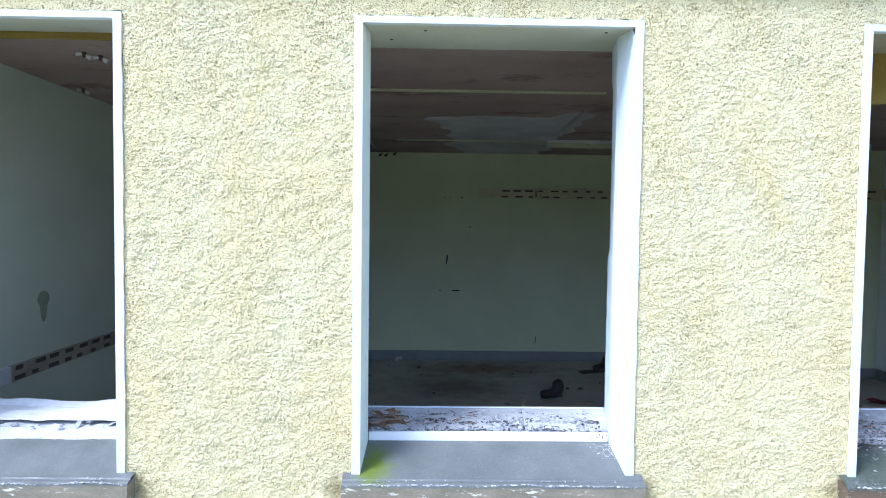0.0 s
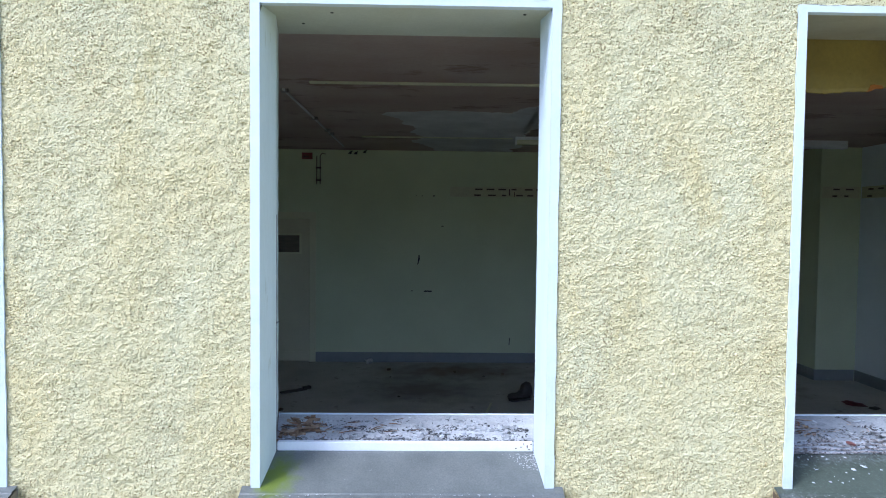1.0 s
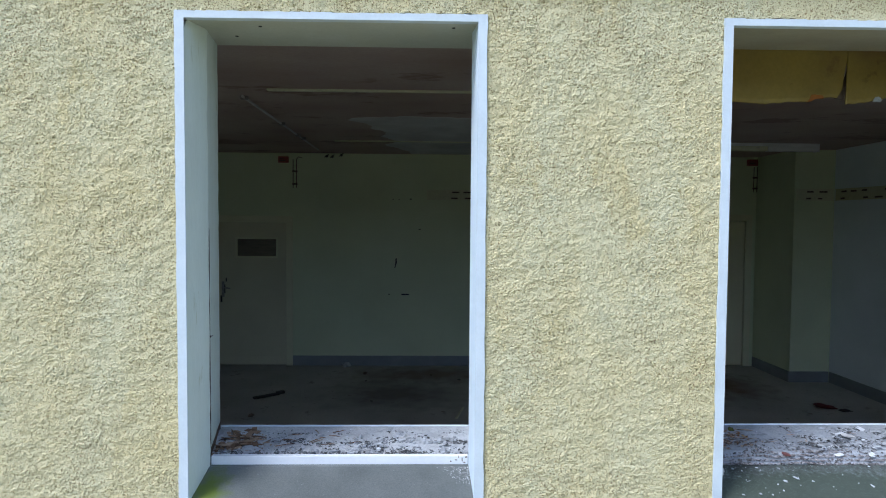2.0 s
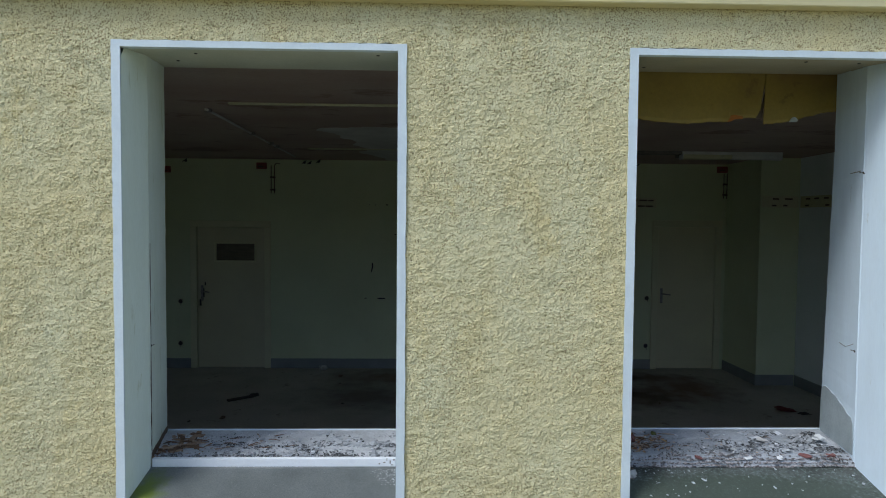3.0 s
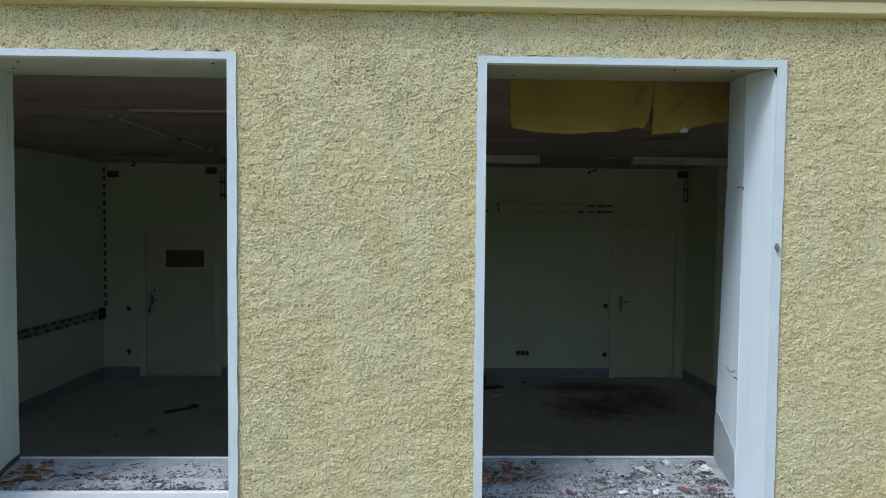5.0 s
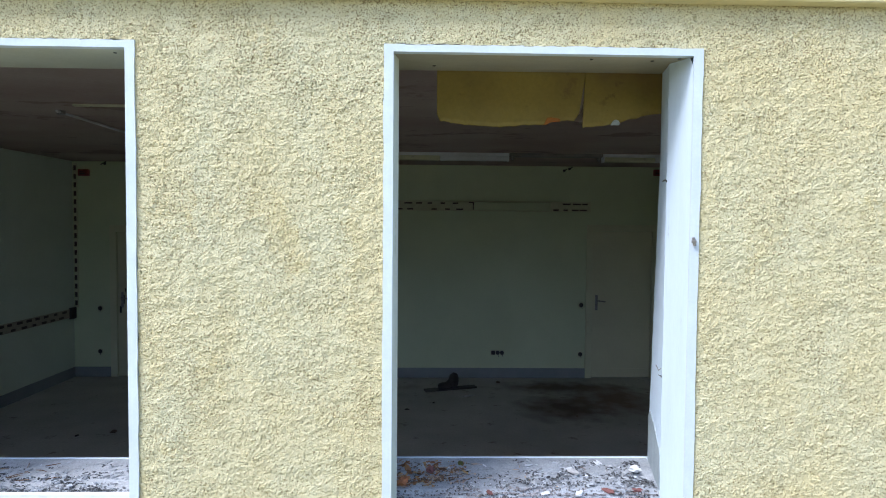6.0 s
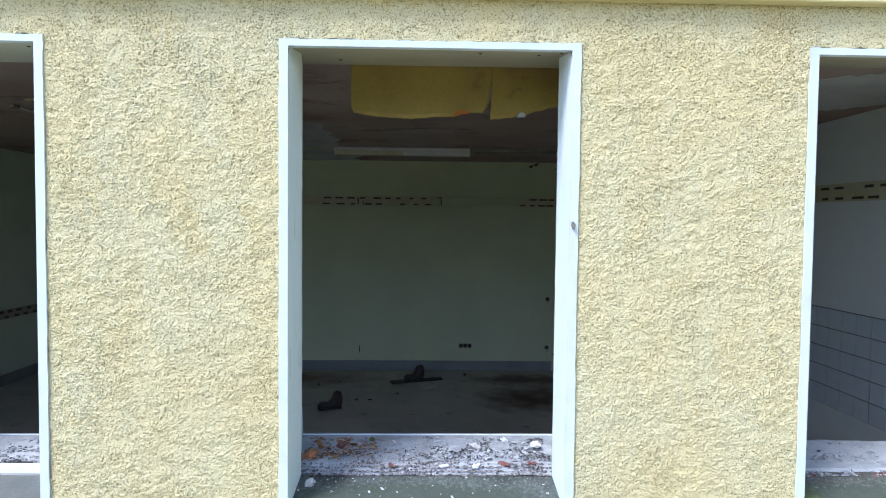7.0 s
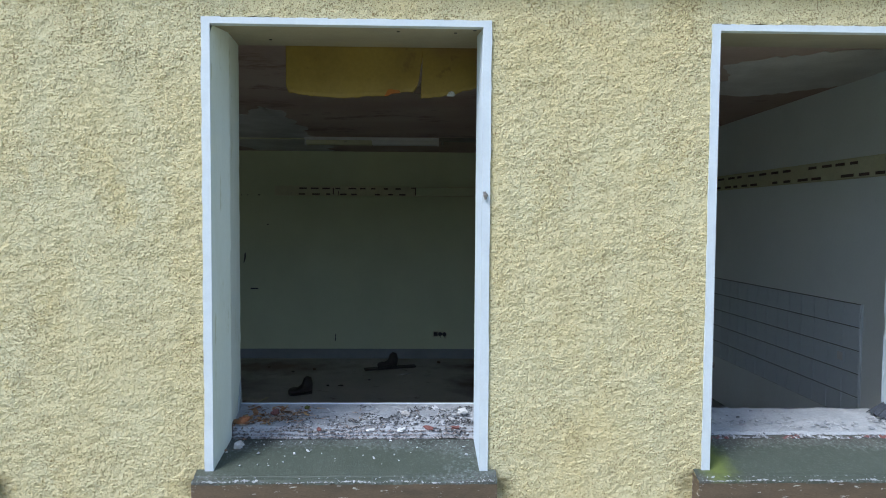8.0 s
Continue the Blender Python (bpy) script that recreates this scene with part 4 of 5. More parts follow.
# ---- torn yellow sheet behind the lintel ----
def torn(parent, name, lower, side_l, side_r, z1, y, seed, label="", rag=1.0):
    """A stiff hanging sheet; lower: its torn lower edge as (x, z) corners; side_l, side_r: how far its sides lean at the top."""
    bm = bmesh.new()
    x0, x1, m = lower[0][0], lower[-1][0], 14
    n = int((x1 - x0) / 0.005)
    rows = []
    for i in range(n + 1):
        x = x0 + (x1 - x0) * i / n
        k = max(j for j in range(len(lower) - 1) if lower[j][0] <= x + 1e-6)
        (ax, az), (bx, bz) = lower[k], lower[k + 1]
        low = az + (bz - az) * (x - ax) / (bx - ax) + rag * (0.007 * noise.noise((x * 24, seed, 0)) + 0.004 * noise.noise((x * 90, seed, 3)))
        lean = side_l + (side_r - side_l) * i / n
        rows.append([bm.verts.new((x + lean * (1 - j / m), y + 0.006 * noise.noise((x * 3, j * 0.15, seed)) - 0.006 * (j / m) ** 3, z1 + (low - z1) * j / m)) for j in range(m + 1)])
    for r, q in zip(rows, rows[1:]):
        for j in range(m):
            bm.faces.new((r[j], q[j], q[j + 1], r[j + 1]))
    ob = part(name, bm, M_YELLOW, parent, label, True)
    ob.modifiers.new("thickness", "SOLIDIFY").thickness = 0.007
    return ob


ys = thing("hanging_sheet", "torn dark yellow sheet hanging behind the lintel", "sheet", (0, 0, 0), "torn yellow sheets")
torn(ys, "sheet", [(2.316, 2.585), (2.331, 2.553), (2.458, 2.536), (2.615, 2.527), (2.724, 2.537), (2.835, 2.543), (2.845, 2.566), (2.906, 2.560), (2.972, 2.562), (2.998, 2.600)], 0.0, 0.042, 2.874, 0.602, 2, "dark yellow sheet with a ragged lower edge")
torn(ys, "sheet", [(3.012, 2.528), (3.077, 2.536), (3.157, 2.546), (3.224, 2.565), (3.272, 2.580), (3.345, 2.596), (3.42, 2.60)], 0.014, 0.0, 2.874, 0.596, 4, "browned torn corner of the sheet")
bm = bmesh.new()
slab(bm, [(2.822, 2.538), (2.845, 2.543), (2.862, 2.556), (2.905, 2.556), (2.902, 2.570), (2.880, 2.572), (2.862, 2.576), (2.842, 2.574), (2.836, 2.556)], 0.585, 0.597)
part("foam_edge", soft(bm, 0.002), M_ORANGE, ys, "orange crumbling foam")
# lower end is a scrap; the upper strip paints the slit's shade
bm = bmesh.new()
slab(bm, [(2.976, 2.562), (3.012, 2.556), (3.020, 2.60), (3.040, 2.70), (3.032, 2.70), (3.006, 2.60), (2.978, 2.582)], 0.606, 0.615)
part("slit_filler", bm, M_SLOT, ys, "dark scrap, with a strip above that paints the slit's shade")
bm = bmesh.new()
slab(bm, [(3.145, 2.541), (3.186, 2.541), (3.190, 2.552), (3.184, 2.563), (3.172, 2.568), (3.158, 2.563), (3.150, 2.552)], 0.578, 0.586)
part("flap", soft(bm, 0.002), M_LEDGE_WHITE, ys, "small white torn flap")
ys2 = thing("hanging_sheet", "narrow strip of dark yellow sheet under the ceiling", "sheet", (0, 0, 0), "torn yellow sheets")
torn(ys2, "sheet", [(-2.20, 2.790), (-1.6, 2.793), (-1.2, 2.789), (-0.90, 2.792)], 0.0, 0.0, 2.874, 0.602, 6, rag=0.15)

# ---- marks on the walls ----
for pts in ([(0.585, 0.965), (0.70, 0.966), (0.695, 0.982), (0.60, 0.985)], [(0.41, 0.972), (0.44, 0.973), (0.44, 0.982), (0.415, 0.982)],
            [(0.495, 1.33), (0.51, 1.34), (0.530, 1.41), (0.528, 1.47), (0.512, 1.465), (0.508, 1.40)], [(1.757, 0.245), (1.768, 0.245), (1.772, 0.34), (1.762, 0.345)],
            [(0.82, 1.855), (0.85, 1.855), (0.85, 1.868), (0.825, 1.868)], [(0.70, 2.262), (0.73, 2.262), (0.73, 2.276), (0.70, 2.276)],
            [(0.55, 2.262), (0.565, 2.262), (0.565, 2.272), (0.55, 2.272)], [(0.47, 2.262), (0.482, 2.262), (0.482, 2.272), (0.47, 2.272)]):
    part("scratch", slab(bmesh.new(), pts, BACK - 0.003, BACK), M_DARK, wall_back, "dark gouge in the plaster")
bm = bmesh.new()
drop = [(0.052 * math.sin(a) * (1 if math.cos(a) > -0.2 else 0.62), 1.31 + (0.065 * math.cos(a) if math.cos(a) > 0 else 0.155 * math.cos(a))) for a in [k * math.tau / 24 for k in range(24)]]
lo = [bm.verts.new((LEFT + 0.0035, 1.79 + 1.25 * u, z)) for u, z in drop]
bm.faces.new(lo)
hi = [bm.verts.new((LEFT - 0.001, 1.79 + 1.25 * u, z)) for u, z in drop]
for i in range(24):
    bm.faces.new((lo[i], lo[(i + 1) % 24], hi[(i + 1) % 24], hi[i]))
part("bare_patch", bm, M_BARE, wall_left, "olive drop-shaped bare patch")


# ---- things lying on the floor ----
def boot(at, turn, label):
    b = thing("boot", label, "boot", at, "old boots", turn=turn)
    b.scale = (0.82, 1.1, 0.70)
    bm = bmesh.new()
    rings = []
    for x, w, h0, h1 in ((-0.148, 0.030, 0.05, 0.20), (-0.135, 0.046, 0.03, 0.265), (-0.075, 0.052, 0.02, 0.275), (-0.040, 0.052, 0.02, 0.255), (-0.012, 0.050, 0.02, 0.150), (0.04, 0.052, 0.02, 0.112),
                         (0.10, 0.056, 0.02, 0.115), (0.145, 0.048, 0.02, 0.100), (0.168, 0.022, 0.03, 0.065)):
        ring = []
        for k in range(12):
            a = k * math.tau / 12
            ring.append(bm.verts.new((x + 0.01 * noise.noise((x * 9, k, 1.0)), w * math.cos(a) * (1.0 + 0.45 * noise.noise((x * 20, k * 0.7, 5.0))),
                                      (h0 + h1) / 2 + (h1 - h0) / 2 * math.sin(a) * (1.0 + 0.22 * noise.noise((x * 30, k * 0.9, 2.0))))))
        rings.append(ring)
    for r, q in zip(rings, rings[1:]):
        for k in range(12):
            bm.faces.new((r[k], r[(k + 1) % 12], q[(k + 1) % 12], q[k]))
    bm.faces.new(rings[0][::-1])
    bm.faces.new(rings[-1])
    part("upper", bm, M_BOOT, b, "", True)
    bm = bmesh.new()
    outline = [(-0.14, 0.032), (-0.06, 0.040), (0.02, 0.040), (0.09, 0.052), (0.14, 0.042), (0.165, 0.0), (0.14, -0.042), (0.09, -0.052), (0.02, -0.040), (-0.06, -0.040), (-0.14, -0.032)]
    lo, hi = [bm.verts.new((x, y, 0)) for x, y in outline], [bm.verts.new((x, y, 0.028)) for x, y in outline]
    bm.faces.new(lo[::-1])
    bm.faces.new(hi)
    for i in range(len(lo)):
        k = (i + 1) % len(lo)
        bm.faces.new((lo[i], lo[k], hi[k], hi[i]))
    part("sole", bm, M_DARK, b, "dark rubber sole")
    bm = bmesh.new()
    for k in range(4):
        rod(bm, (-0.01 + 0.02 * k, -0.03, 0.15 - 0.018 * k), (0.0 + 0.02 * k, 0.03, 0.148 - 0.018 * k), 0.004, 5)
    part("laces", bm, M_DARK, b)
    return b


boot((1.66, 4.02, 0), 196, "old black leather boot standing on the dirty floor")
boot((2.54, 5.16, 0.022), 200, "old black boot standing on a dark board")
brd = thing("board", "dark charred board lying on the floor", "board", (2.24, 5.10, 0), "boards on the floor", bm=soft(boxes((0, 0.68, -0.05, 0.05, 0, 0.022)), 0.004), material=M_BOOT, turn=17)
brd2 = thing("board", "dark broken lath lying on the floor", "board", (-0.95, 4.20, 0), "boards on the floor", bm=soft(boxes((0, 0.30, -0.03, 0.03, 0, 0.02), (0.27, 0.36, -0.02, 0.035, 0.004, 0.034)), 0.004), material=M_BOOT, turn=38)
thing("lath", "thin pale lath lying on the floor", "lath", (1.245, 3.52, 0), bm=soft(boxes((-0.012, 0.012, 0, 0.36, 0, 0.012)), 0.003), material=M_RAIL, turn=-14)


def lump(name, label, category, at, size, material, seed, group="", turn=0):
    bm = bmesh.new()
    bmesh.ops.create_icosphere(bm, subdivisions=2, radius=1)
    for v in bm.verts:
        k = 1 + 0.75 * noise.noise(v.co * 1.7 + Vector((seed * 3.1, seed, 0)))
        v.co = Vector((v.co.x * size[0] * k, v.co.y * size[1] * k, size[2] * (max(-0.9, v.co.z * k) + 0.9)))
    return thing(name, label, category, at, group, bm=bm, material=material, turn=turn)


lump("rubble", "pale lump of plaster by the skirting", "rubble", (-0.14, 5.68, 0), (0.06, 0.045, 0.035), M_CHIP, 1)
lump("plaster_shard", "pale broken tile piece on the floor", "shard", (2.77, 4.87, 0), (0.085, 0.018, 0.012), M_CHIP, 2, turn=30)
lump("red_rag", "crumpled red cloth lying on the floor", "rag", (5.18, 3.87, 0), (0.10, 0.05, 0.022), M_CLOTH_RED, 3, turn=-40)
lump("dark_rag", "small dark rag lying on the floor", "rag", (5.32, 3.74, 0), (0.06, 0.03, 0.015), M_BOOT, 4, turn=-20)
for k, (x, y, w) in enumerate(((2.05, 4.35, 0.05), (0.15, 5.3, 0.05), (0.2, 4.95, 0.035), (1.0, 5.2, 0.05), (1.35, 5.0, 0.04), (1.6, 5.1, 0.035), (2.35, 4.6, 0.03), (3.9, 4.1, 0.035),
                               (1.9, 4.35, 0.05), (3.2, 5.5, 0.05), (0.35, 4.1, 0.03), (-0.8, 3.6, 0.05), (-1.1, 3.5, 0.04), (-1.9, 3.2, 0.04))):
    lump("litter", "small dark scrap lying on the floor", "scrap", (x, y, 0), (0.6 * w, 0.30 * w, 0.008 + 0.006 * (k % 2)), (M_BOOT, M_WOODROT)[k % 2], 10 + k, "scraps on the floor", turn=37 * k)


# ---- rubble on the ledges ----
def chips(name, label, spots, material, seed, flat=0.28, group=""):
    """Many broken flakes; spots: (count, x0, x1, y0, y1, z, smallest, largest)."""
    r = random.Random(seed)
    verts, faces = [], []
    for count, x0, x1, y0, y1, z, s0, s1 in spots:
        for _ in range(count):
            cx, cy = r.uniform(x0, x1), r.uniform(y0, y1)
            size = s0 + (s1 - s0) * r.random() ** 2.2
            n = r.choice((4, 5, 5, 6))
            turn = Euler((r.gauss(0, 0.28), r.gauss(0, 0.28), r.uniform(0, 6.28))).to_matrix()
            th = size * flat * r.uniform(0.5, 1.4)
            long = r.uniform(1.0, 2.4)
            base = len(verts)
            zz = z + 0.008 * noise.noise((cx * 9, cy * 9, 3.0)) + th * 0.3 + size * 0.10
            ring = [(size * 0.5 * long * math.cos(k * math.tau / n) * r.uniform(0.65, 1.2), size * 0.5 * math.sin(k * math.tau / n) * r.uniform(0.65, 1.2)) for k in range(n)]
            for dz, sc in ((-0.5, 1.0), (0.5, 0.82)):
                for px, py in ring:
                    verts.append(tuple(Vector((cx, cy, zz)) + turn @ Vector((px * sc, py * sc, dz * th))))
            faces.append(tuple(base + k for k in range(n))[::-1])
            faces.append(tuple(base + n + k for k in range(n)))
            for k in range(n):
                j = (k + 1) % n
                faces.append((base + k, base + j, base + n + j, base + n + k))
    me = bpy.data.meshes.new(name)
    me.from_pydata(verts, [], faces)
    me.materials.append(material)
    return tagged(new(name, me), label, "rubble", group, "stuff")


def chip_mat(name, a, b, c):
    """Broken pieces, each of its own tone."""
    m = bpy.data.materials.new(name)
    m.use_nodes = True
    n, l = m.node_tree.nodes, m.node_tree.links
    g = n.new("ShaderNodeNewGeometry")
    r = n.new("ShaderNodeValToRGB")
    r.color_ramp.elements[0].color, r.color_ramp.elements[1].color = (*a, 1), (*c, 1)
    r.color_ramp.elements.new(0.5).color = (*b, 1)
    l.new(g.outputs["Random Per Island"], r.inputs["Fac"])
    t = n.new("ShaderNodeTexNoise")
    t.inputs["Scale"].default_value = 160
    x = n.new("ShaderNodeMix")
    x.data_type, x.blend_type = "RGBA", "MULTIPLY"
    x.inputs["Factor"].default_value = 0.4
    l.new(r.outputs["Color"], x.inputs[6])
    l.new(t.outputs["Fac"], x.inputs[7])
    l.new(x.outputs[2], n["Principled BSDF"].inputs["Base Color"])
    n["Principled BSDF"].inputs["Roughness"].default_value = 0.9
    return m


M_RUBBLE = chip_mat("mixed_rubble", (0.08, 0.083, 0.088), (0.30, 0.32, 0.34), (0.62, 0.66, 0.70))
M_GRIT = chip_mat("pinkish_grit", (0.05, 0.048, 0.048), (0.24, 0.225, 0.225), (0.50, 0.49, 0.50))
M_CRUST = chip_mat("mortar_crust", (0.27, 0.285, 0.30), (0.39, 0.415, 0.435), (0.52, 0.55, 0.575))
M_SHARD = chip_mat("pale_shards", (0.40, 0.43, 0.46), (0.58, 0.62, 0.66), (0.80, 0.84, 0.88))
M_RUBBLE_BROWN = chip_mat("brown_rubble", (0.07, 0.05, 0.033), (0.30, 0.18, 0.11), (0.60, 0.50, 0.40))
W1, W2, W3, W0 = WINDOWS[1], WINDOWS[2], WINDOWS[3], WINDOWS[0]
M_SOOT = chip_mat("dark_crumbs", (0.03, 0.032, 0.036), (0.08, 0.085, 0.09), (0.20, 0.21, 0.22))
M_SPLINTER = chip_mat("rotten_splinters", (0.10, 0.055, 0.03), (0.26, 0.155, 0.09), (0.44, 0.33, 0.235))
M_LEAVES = chip_mat("dead_leaves", (0.10, 0.055, 0.03), (0.34, 0.155, 0.065), (0.55, 0.38, 0.19))


def heaps(seed, count, each, x0, x1, y0, y1, z, s0, s1, spread):
    """Rows for chips(): small heaps of pieces strewn over a stretch of a ledge."""
    r = random.Random(seed)
    rows = []
    for _ in range(count):
        x, y = r.uniform(x0, x1), r.uniform(y0, y1)
        dx, dy = spread * r.uniform(0.5, 1.6), spread * r.uniform(0.25, 0.7)
        rows.append((max(3, int(each * r.uniform(0.4, 1.6))), max(x0, x - dx), min(x1, x + dx), max(y0, y - dy), min(y1, y + dy), z, s0, s1))
    return rows


def sticks(name, label, spots, material, seed):
    """Long thin splinters and twigs; spots: (count, x0, x1, y0, y1, z, shortest, longest, thickness)."""
    r = random.Random(seed)
    bm = bmesh.new()
    for count, x0, x1, y0, y1, z, l0, l1, th in spots:
        for _ in range(count):
            x, y, a, ln = r.uniform(x0, x1), r.uniform(y0, y1), r.gauss(0, 0.7), r.uniform(l0, l1)
            p = Vector((x, y, z + 0.004 * r.random()))
            mid = p + Vector((math.cos(a), math.sin(a), r.uniform(0, 0.12))) * ln * 0.5
            end = mid + Vector((math.cos(a + 0.25 * r.gauss(0, 1)), math.sin(a + 0.25 * r.gauss(0, 1)), r.uniform(-0.1, 0.1))) * ln * 0.5
            rod(bm, p, mid, th * r.uniform(0.7, 1.2), 5, th)
            rod(bm, mid, end, th, 5, th * 0.4)
    return thing(name, label, "twigs", (0, 0, 0), kind="stuff", bm=bm, material=material)


# ledge with the white rail: rotten wood at one end, then cracked mortar crust in heaps
chips("rubble", "lifted plates of cracked grey mortar crust on the ledge", heaps(1, 34, 18, W1[0] + 0.14, W1[1] - 0.05, 0.24, 0.54, 0.919, 0.005, 0.024, 0.06), M_CRUST, 25, 0.28)
chips("rubble", "grey plaster flakes and dirt strewn over the ledge", heaps(2, 40, 20, W1[0] + 0.05, W1[1] - 0.04, 0.235, 0.55, 0.919, 0.003, 0.013, 0.07), M_RUBBLE, 1, 0.3)
chips("rubble", "dark dirt crumbs in the cracks of the mortar", heaps(3, 46, 24, W1[0] + 0.12, W1[1] - 0.04, 0.24, 0.54, 0.921, 0.003, 0.012, 0.045) + [(330, W1[0] + 0.1, W1[1] - 0.05, 0.234, 0.262, 0.919, 0.003, 0.014)], M_SOOT, 27, 0.3)
chips("rubble", "brown rotten wood flakes in the ledge's corner", [(60, W1[0] + 0.03, W1[0] + 0.24, 0.27, 0.54, 0.920, 0.010, 0.034), (24, W1[0] + 0.03, W1[0] + 0.15, 0.27, 0.50, 0.923, 0.018, 0.05), (90, W1[0] + 0.03, W1[0] + 0.32, 0.27, 0.54, 0.920, 0.003, 0.012), (18, W1[0] + 0.03, W1[0] + 0.08, 0.22, 0.30, 0.915, 0.008, 0.025)], M_SPLINTER, 2, 0.14)
sticks("splinters", "long rotten wood splinters in the ledge's corner", [(14, W1[0] + 0.02, W1[0] + 0.18, 0.28, 0.54, 0.924, 0.04, 0.12, 0.0042), (12, W1[0] + 0.2, W1[0] + 0.62, 0.30, 0.54, 0.923, 0.03, 0.08, 0.0022)], M_SPLINTER, 71)
chips("rubble", "broken flat white plaster shards lying on the ledge", [(12, W1[0] + 0.35, W1[1] - 0.08, 0.28, 0.55, 0.922, 0.008, 0.024)], M_SHARD, 22, 0.18)
# ledge without a rail: leaves and brick at one end, a bare middle, flat shards at the other
chips("rubble", "broken plaster and mortar crumbs covering the ledge", heaps(4, 40, 34, W2[0] + 0.62, W2[1] - 0.03, 0.26, 0.55, 0.924, 0.003, 0.015, 0.08) + heaps(5, 26, 24, W2[0] + 0.05, W2[0] + 0.56, 0.26, 0.55, 0.922, 0.003, 0.012, 0.07)
      + [(420, W2[0] + 0.66, W2[1] - 0.03, 0.26, 0.55, 0.923, 0.003, 0.016), (120, W2[0] + 0.35, W2[0] + 0.70, 0.47, 0.55, 0.924, 0.003, 0.012), (60, W2[0] + 0.35, W2[0] + 0.70, 0.25, 0.47, 0.921, 0.002, 0.008)], M_RUBBLE, 3, 0.28)
chips("rubble", "lifted plates of cracked grey mortar crust on the ledge", heaps(6, 20, 11, W2[0] + 0.60, W2[1] - 0.04, 0.29, 0.55, 0.926, 0.006, 0.028, 0.06) + heaps(7, 5, 6, W2[0] + 0.38, W2[0] + 0.62, 0.44, 0.55, 0.926, 0.008, 0.03, 0.05), M_CRUST, 26, 0.20)
chips("rubble", "dark slate and dirt crumbs between the shards", heaps(8, 40, 26, W2[0] + 0.55, W2[1] - 0.03, 0.27, 0.55, 0.928, 0.003, 0.012, 0.05) + heaps(9, 24, 16, W2[0] + 0.04, W2[0] + 0.55, 0.28, 0.55, 0.926, 0.003, 0.010, 0.06), M_SOOT, 28, 0.3)
chips("rubble", "broken flat white plaster shards lying on the ledge", [(14, W2[0] + 0.60, W2[1] - 0.05, 0.36, 0.55, 0.929, 0.010, 0.034), (10, W2[0] + 0.66, W2[1] - 0.05, 0.27, 0.40, 0.928, 0.010, 0.034), (22, W2[0] + 0.15, W2[0] + 0.55, 0.29, 0.54, 0.928, 0.007, 0.022)], M_SHARD, 21, 0.20)
chips("rubble", "dull pinkish mortar grit along the ledge's front edge", [(700, W2[0] + 0.03, W2[1] - 0.03, 0.190, 0.206, 0.888, 0.003, 0.012), (700, W2[0] + 0.03, W2[1] - 0.03, 0.204, 0.222, 0.898, 0.003, 0.013),
      (700, W2[0] + 0.03, W2[1] - 0.03, 0.220, 0.240, 0.909, 0.003, 0.013), (500, W2[0] + 0.03, W2[1] - 0.03, 0.238, 0.270, 0.918, 0.003, 0.013)], M_GRIT, 24, 0.35)
chips("rubble", "brown dead leaves curled in the ledge's corner", [(110, W2[0] + 0.02, W2[0] + 0.22, 0.27, 0.54, 0.932, 0.008, 0.030), (40, W2[0] + 0.2, W2[0] + 0.38, 0.40, 0.55, 0.930, 0.006, 0.024)], M_LEAVES, 29, 0.08)
chips("rubble", "brown earth and brick crumbs in the ledge's corner", heaps(10, 16, 30, W2[0] + 0.02, W2[0] + 0.34, 0.23, 0.55, 0.928, 0.003, 0.013, 0.05) + [(40, W2[0] + 0.02, W2[0] + 0.12, 0.17, 0.235, 0.882, 0.003, 0.014), (30, W2[0] + 0.03, W2[0] + 0.11, 0.11, 0.17, 0.864, 0.003, 0.016), (60, W2[0] + 0.3, W2[1] - 0.05, 0.26, 0.54, 0.926, 0.003, 0.009)], M_RUBBLE_BROWN, 4, 0.3)
sticks("twigs", "thin brown twigs and stalks among the leaves", [(22, W2[0] + 0.05, W2[0] + 0.40, 0.28, 0.53, 0.934, 0.03, 0.08, 0.0016), (8, W2[0] + 0.45, W2[1] - 0.2, 0.34, 0.53, 0.930, 0.02, 0.06, 0.0014)], M_RUBBLE_BROWN, 72)
cr = random.Random(78)
crumb_rows = []
for k in range(46):
    y, x = 0.015 + 0.17 * cr.random(), cr.uniform(W2[0] + 0.1, W2[1] - 0.08)
    crumb_rows.append((1, x, x + 0.01, y, y + 0.004, 0.826 + 0.316 * y, 0.003, 0.014))
chips("rubble", "pale crumbs scattered on the concrete sill", crumb_rows, M_SHARD, 5, 0.4)
chips("rubble", "dark dirt and plaster flakes on the ledge", [(1500, W3[0] + 0.02, W3[1] - 0.02, 0.192, 0.27, 0.884, 0.003, 0.018), (50, W3[0] + 0.02, W3[1] - 0.02, 0.31, 0.55, 0.905, 0.004, 0.018)], M_RUBBLE, 6, 0.22)
chips("rubble", "pale flat plaster flakes trodden into the ledge", heaps(12, 26, 14, W3[0] + 0.03, W3[1] - 0.04, 0.27, 0.55, 0.906, 0.004, 0.020, 0.07), M_CRUST, 41, 0.22)
chips("rubble", "red brick crumbs along the ledge's front", [(34, W3[0] + 0.09, W3[0] + 0.22, 0.196, 0.210, 0.884, 0.005, 0.017), (30, W3[0] + 0.42, W3[0] + 0.56, 0.196, 0.210, 0.884, 0.005, 0.016), (26, W3[0] + 0.76, W3[1] - 0.1, 0.196, 0.212, 0.884, 0.005, 0.020)], M_BRICK, 7, 0.4)
chips("rubble", "plaster flakes on the ledge", [(140, W0[0] + 0.02, W0[1] - 0.02, 0.24, 0.54, 0.925, 0.005, 0.04)], M_RUBBLE, 8, 0.2)
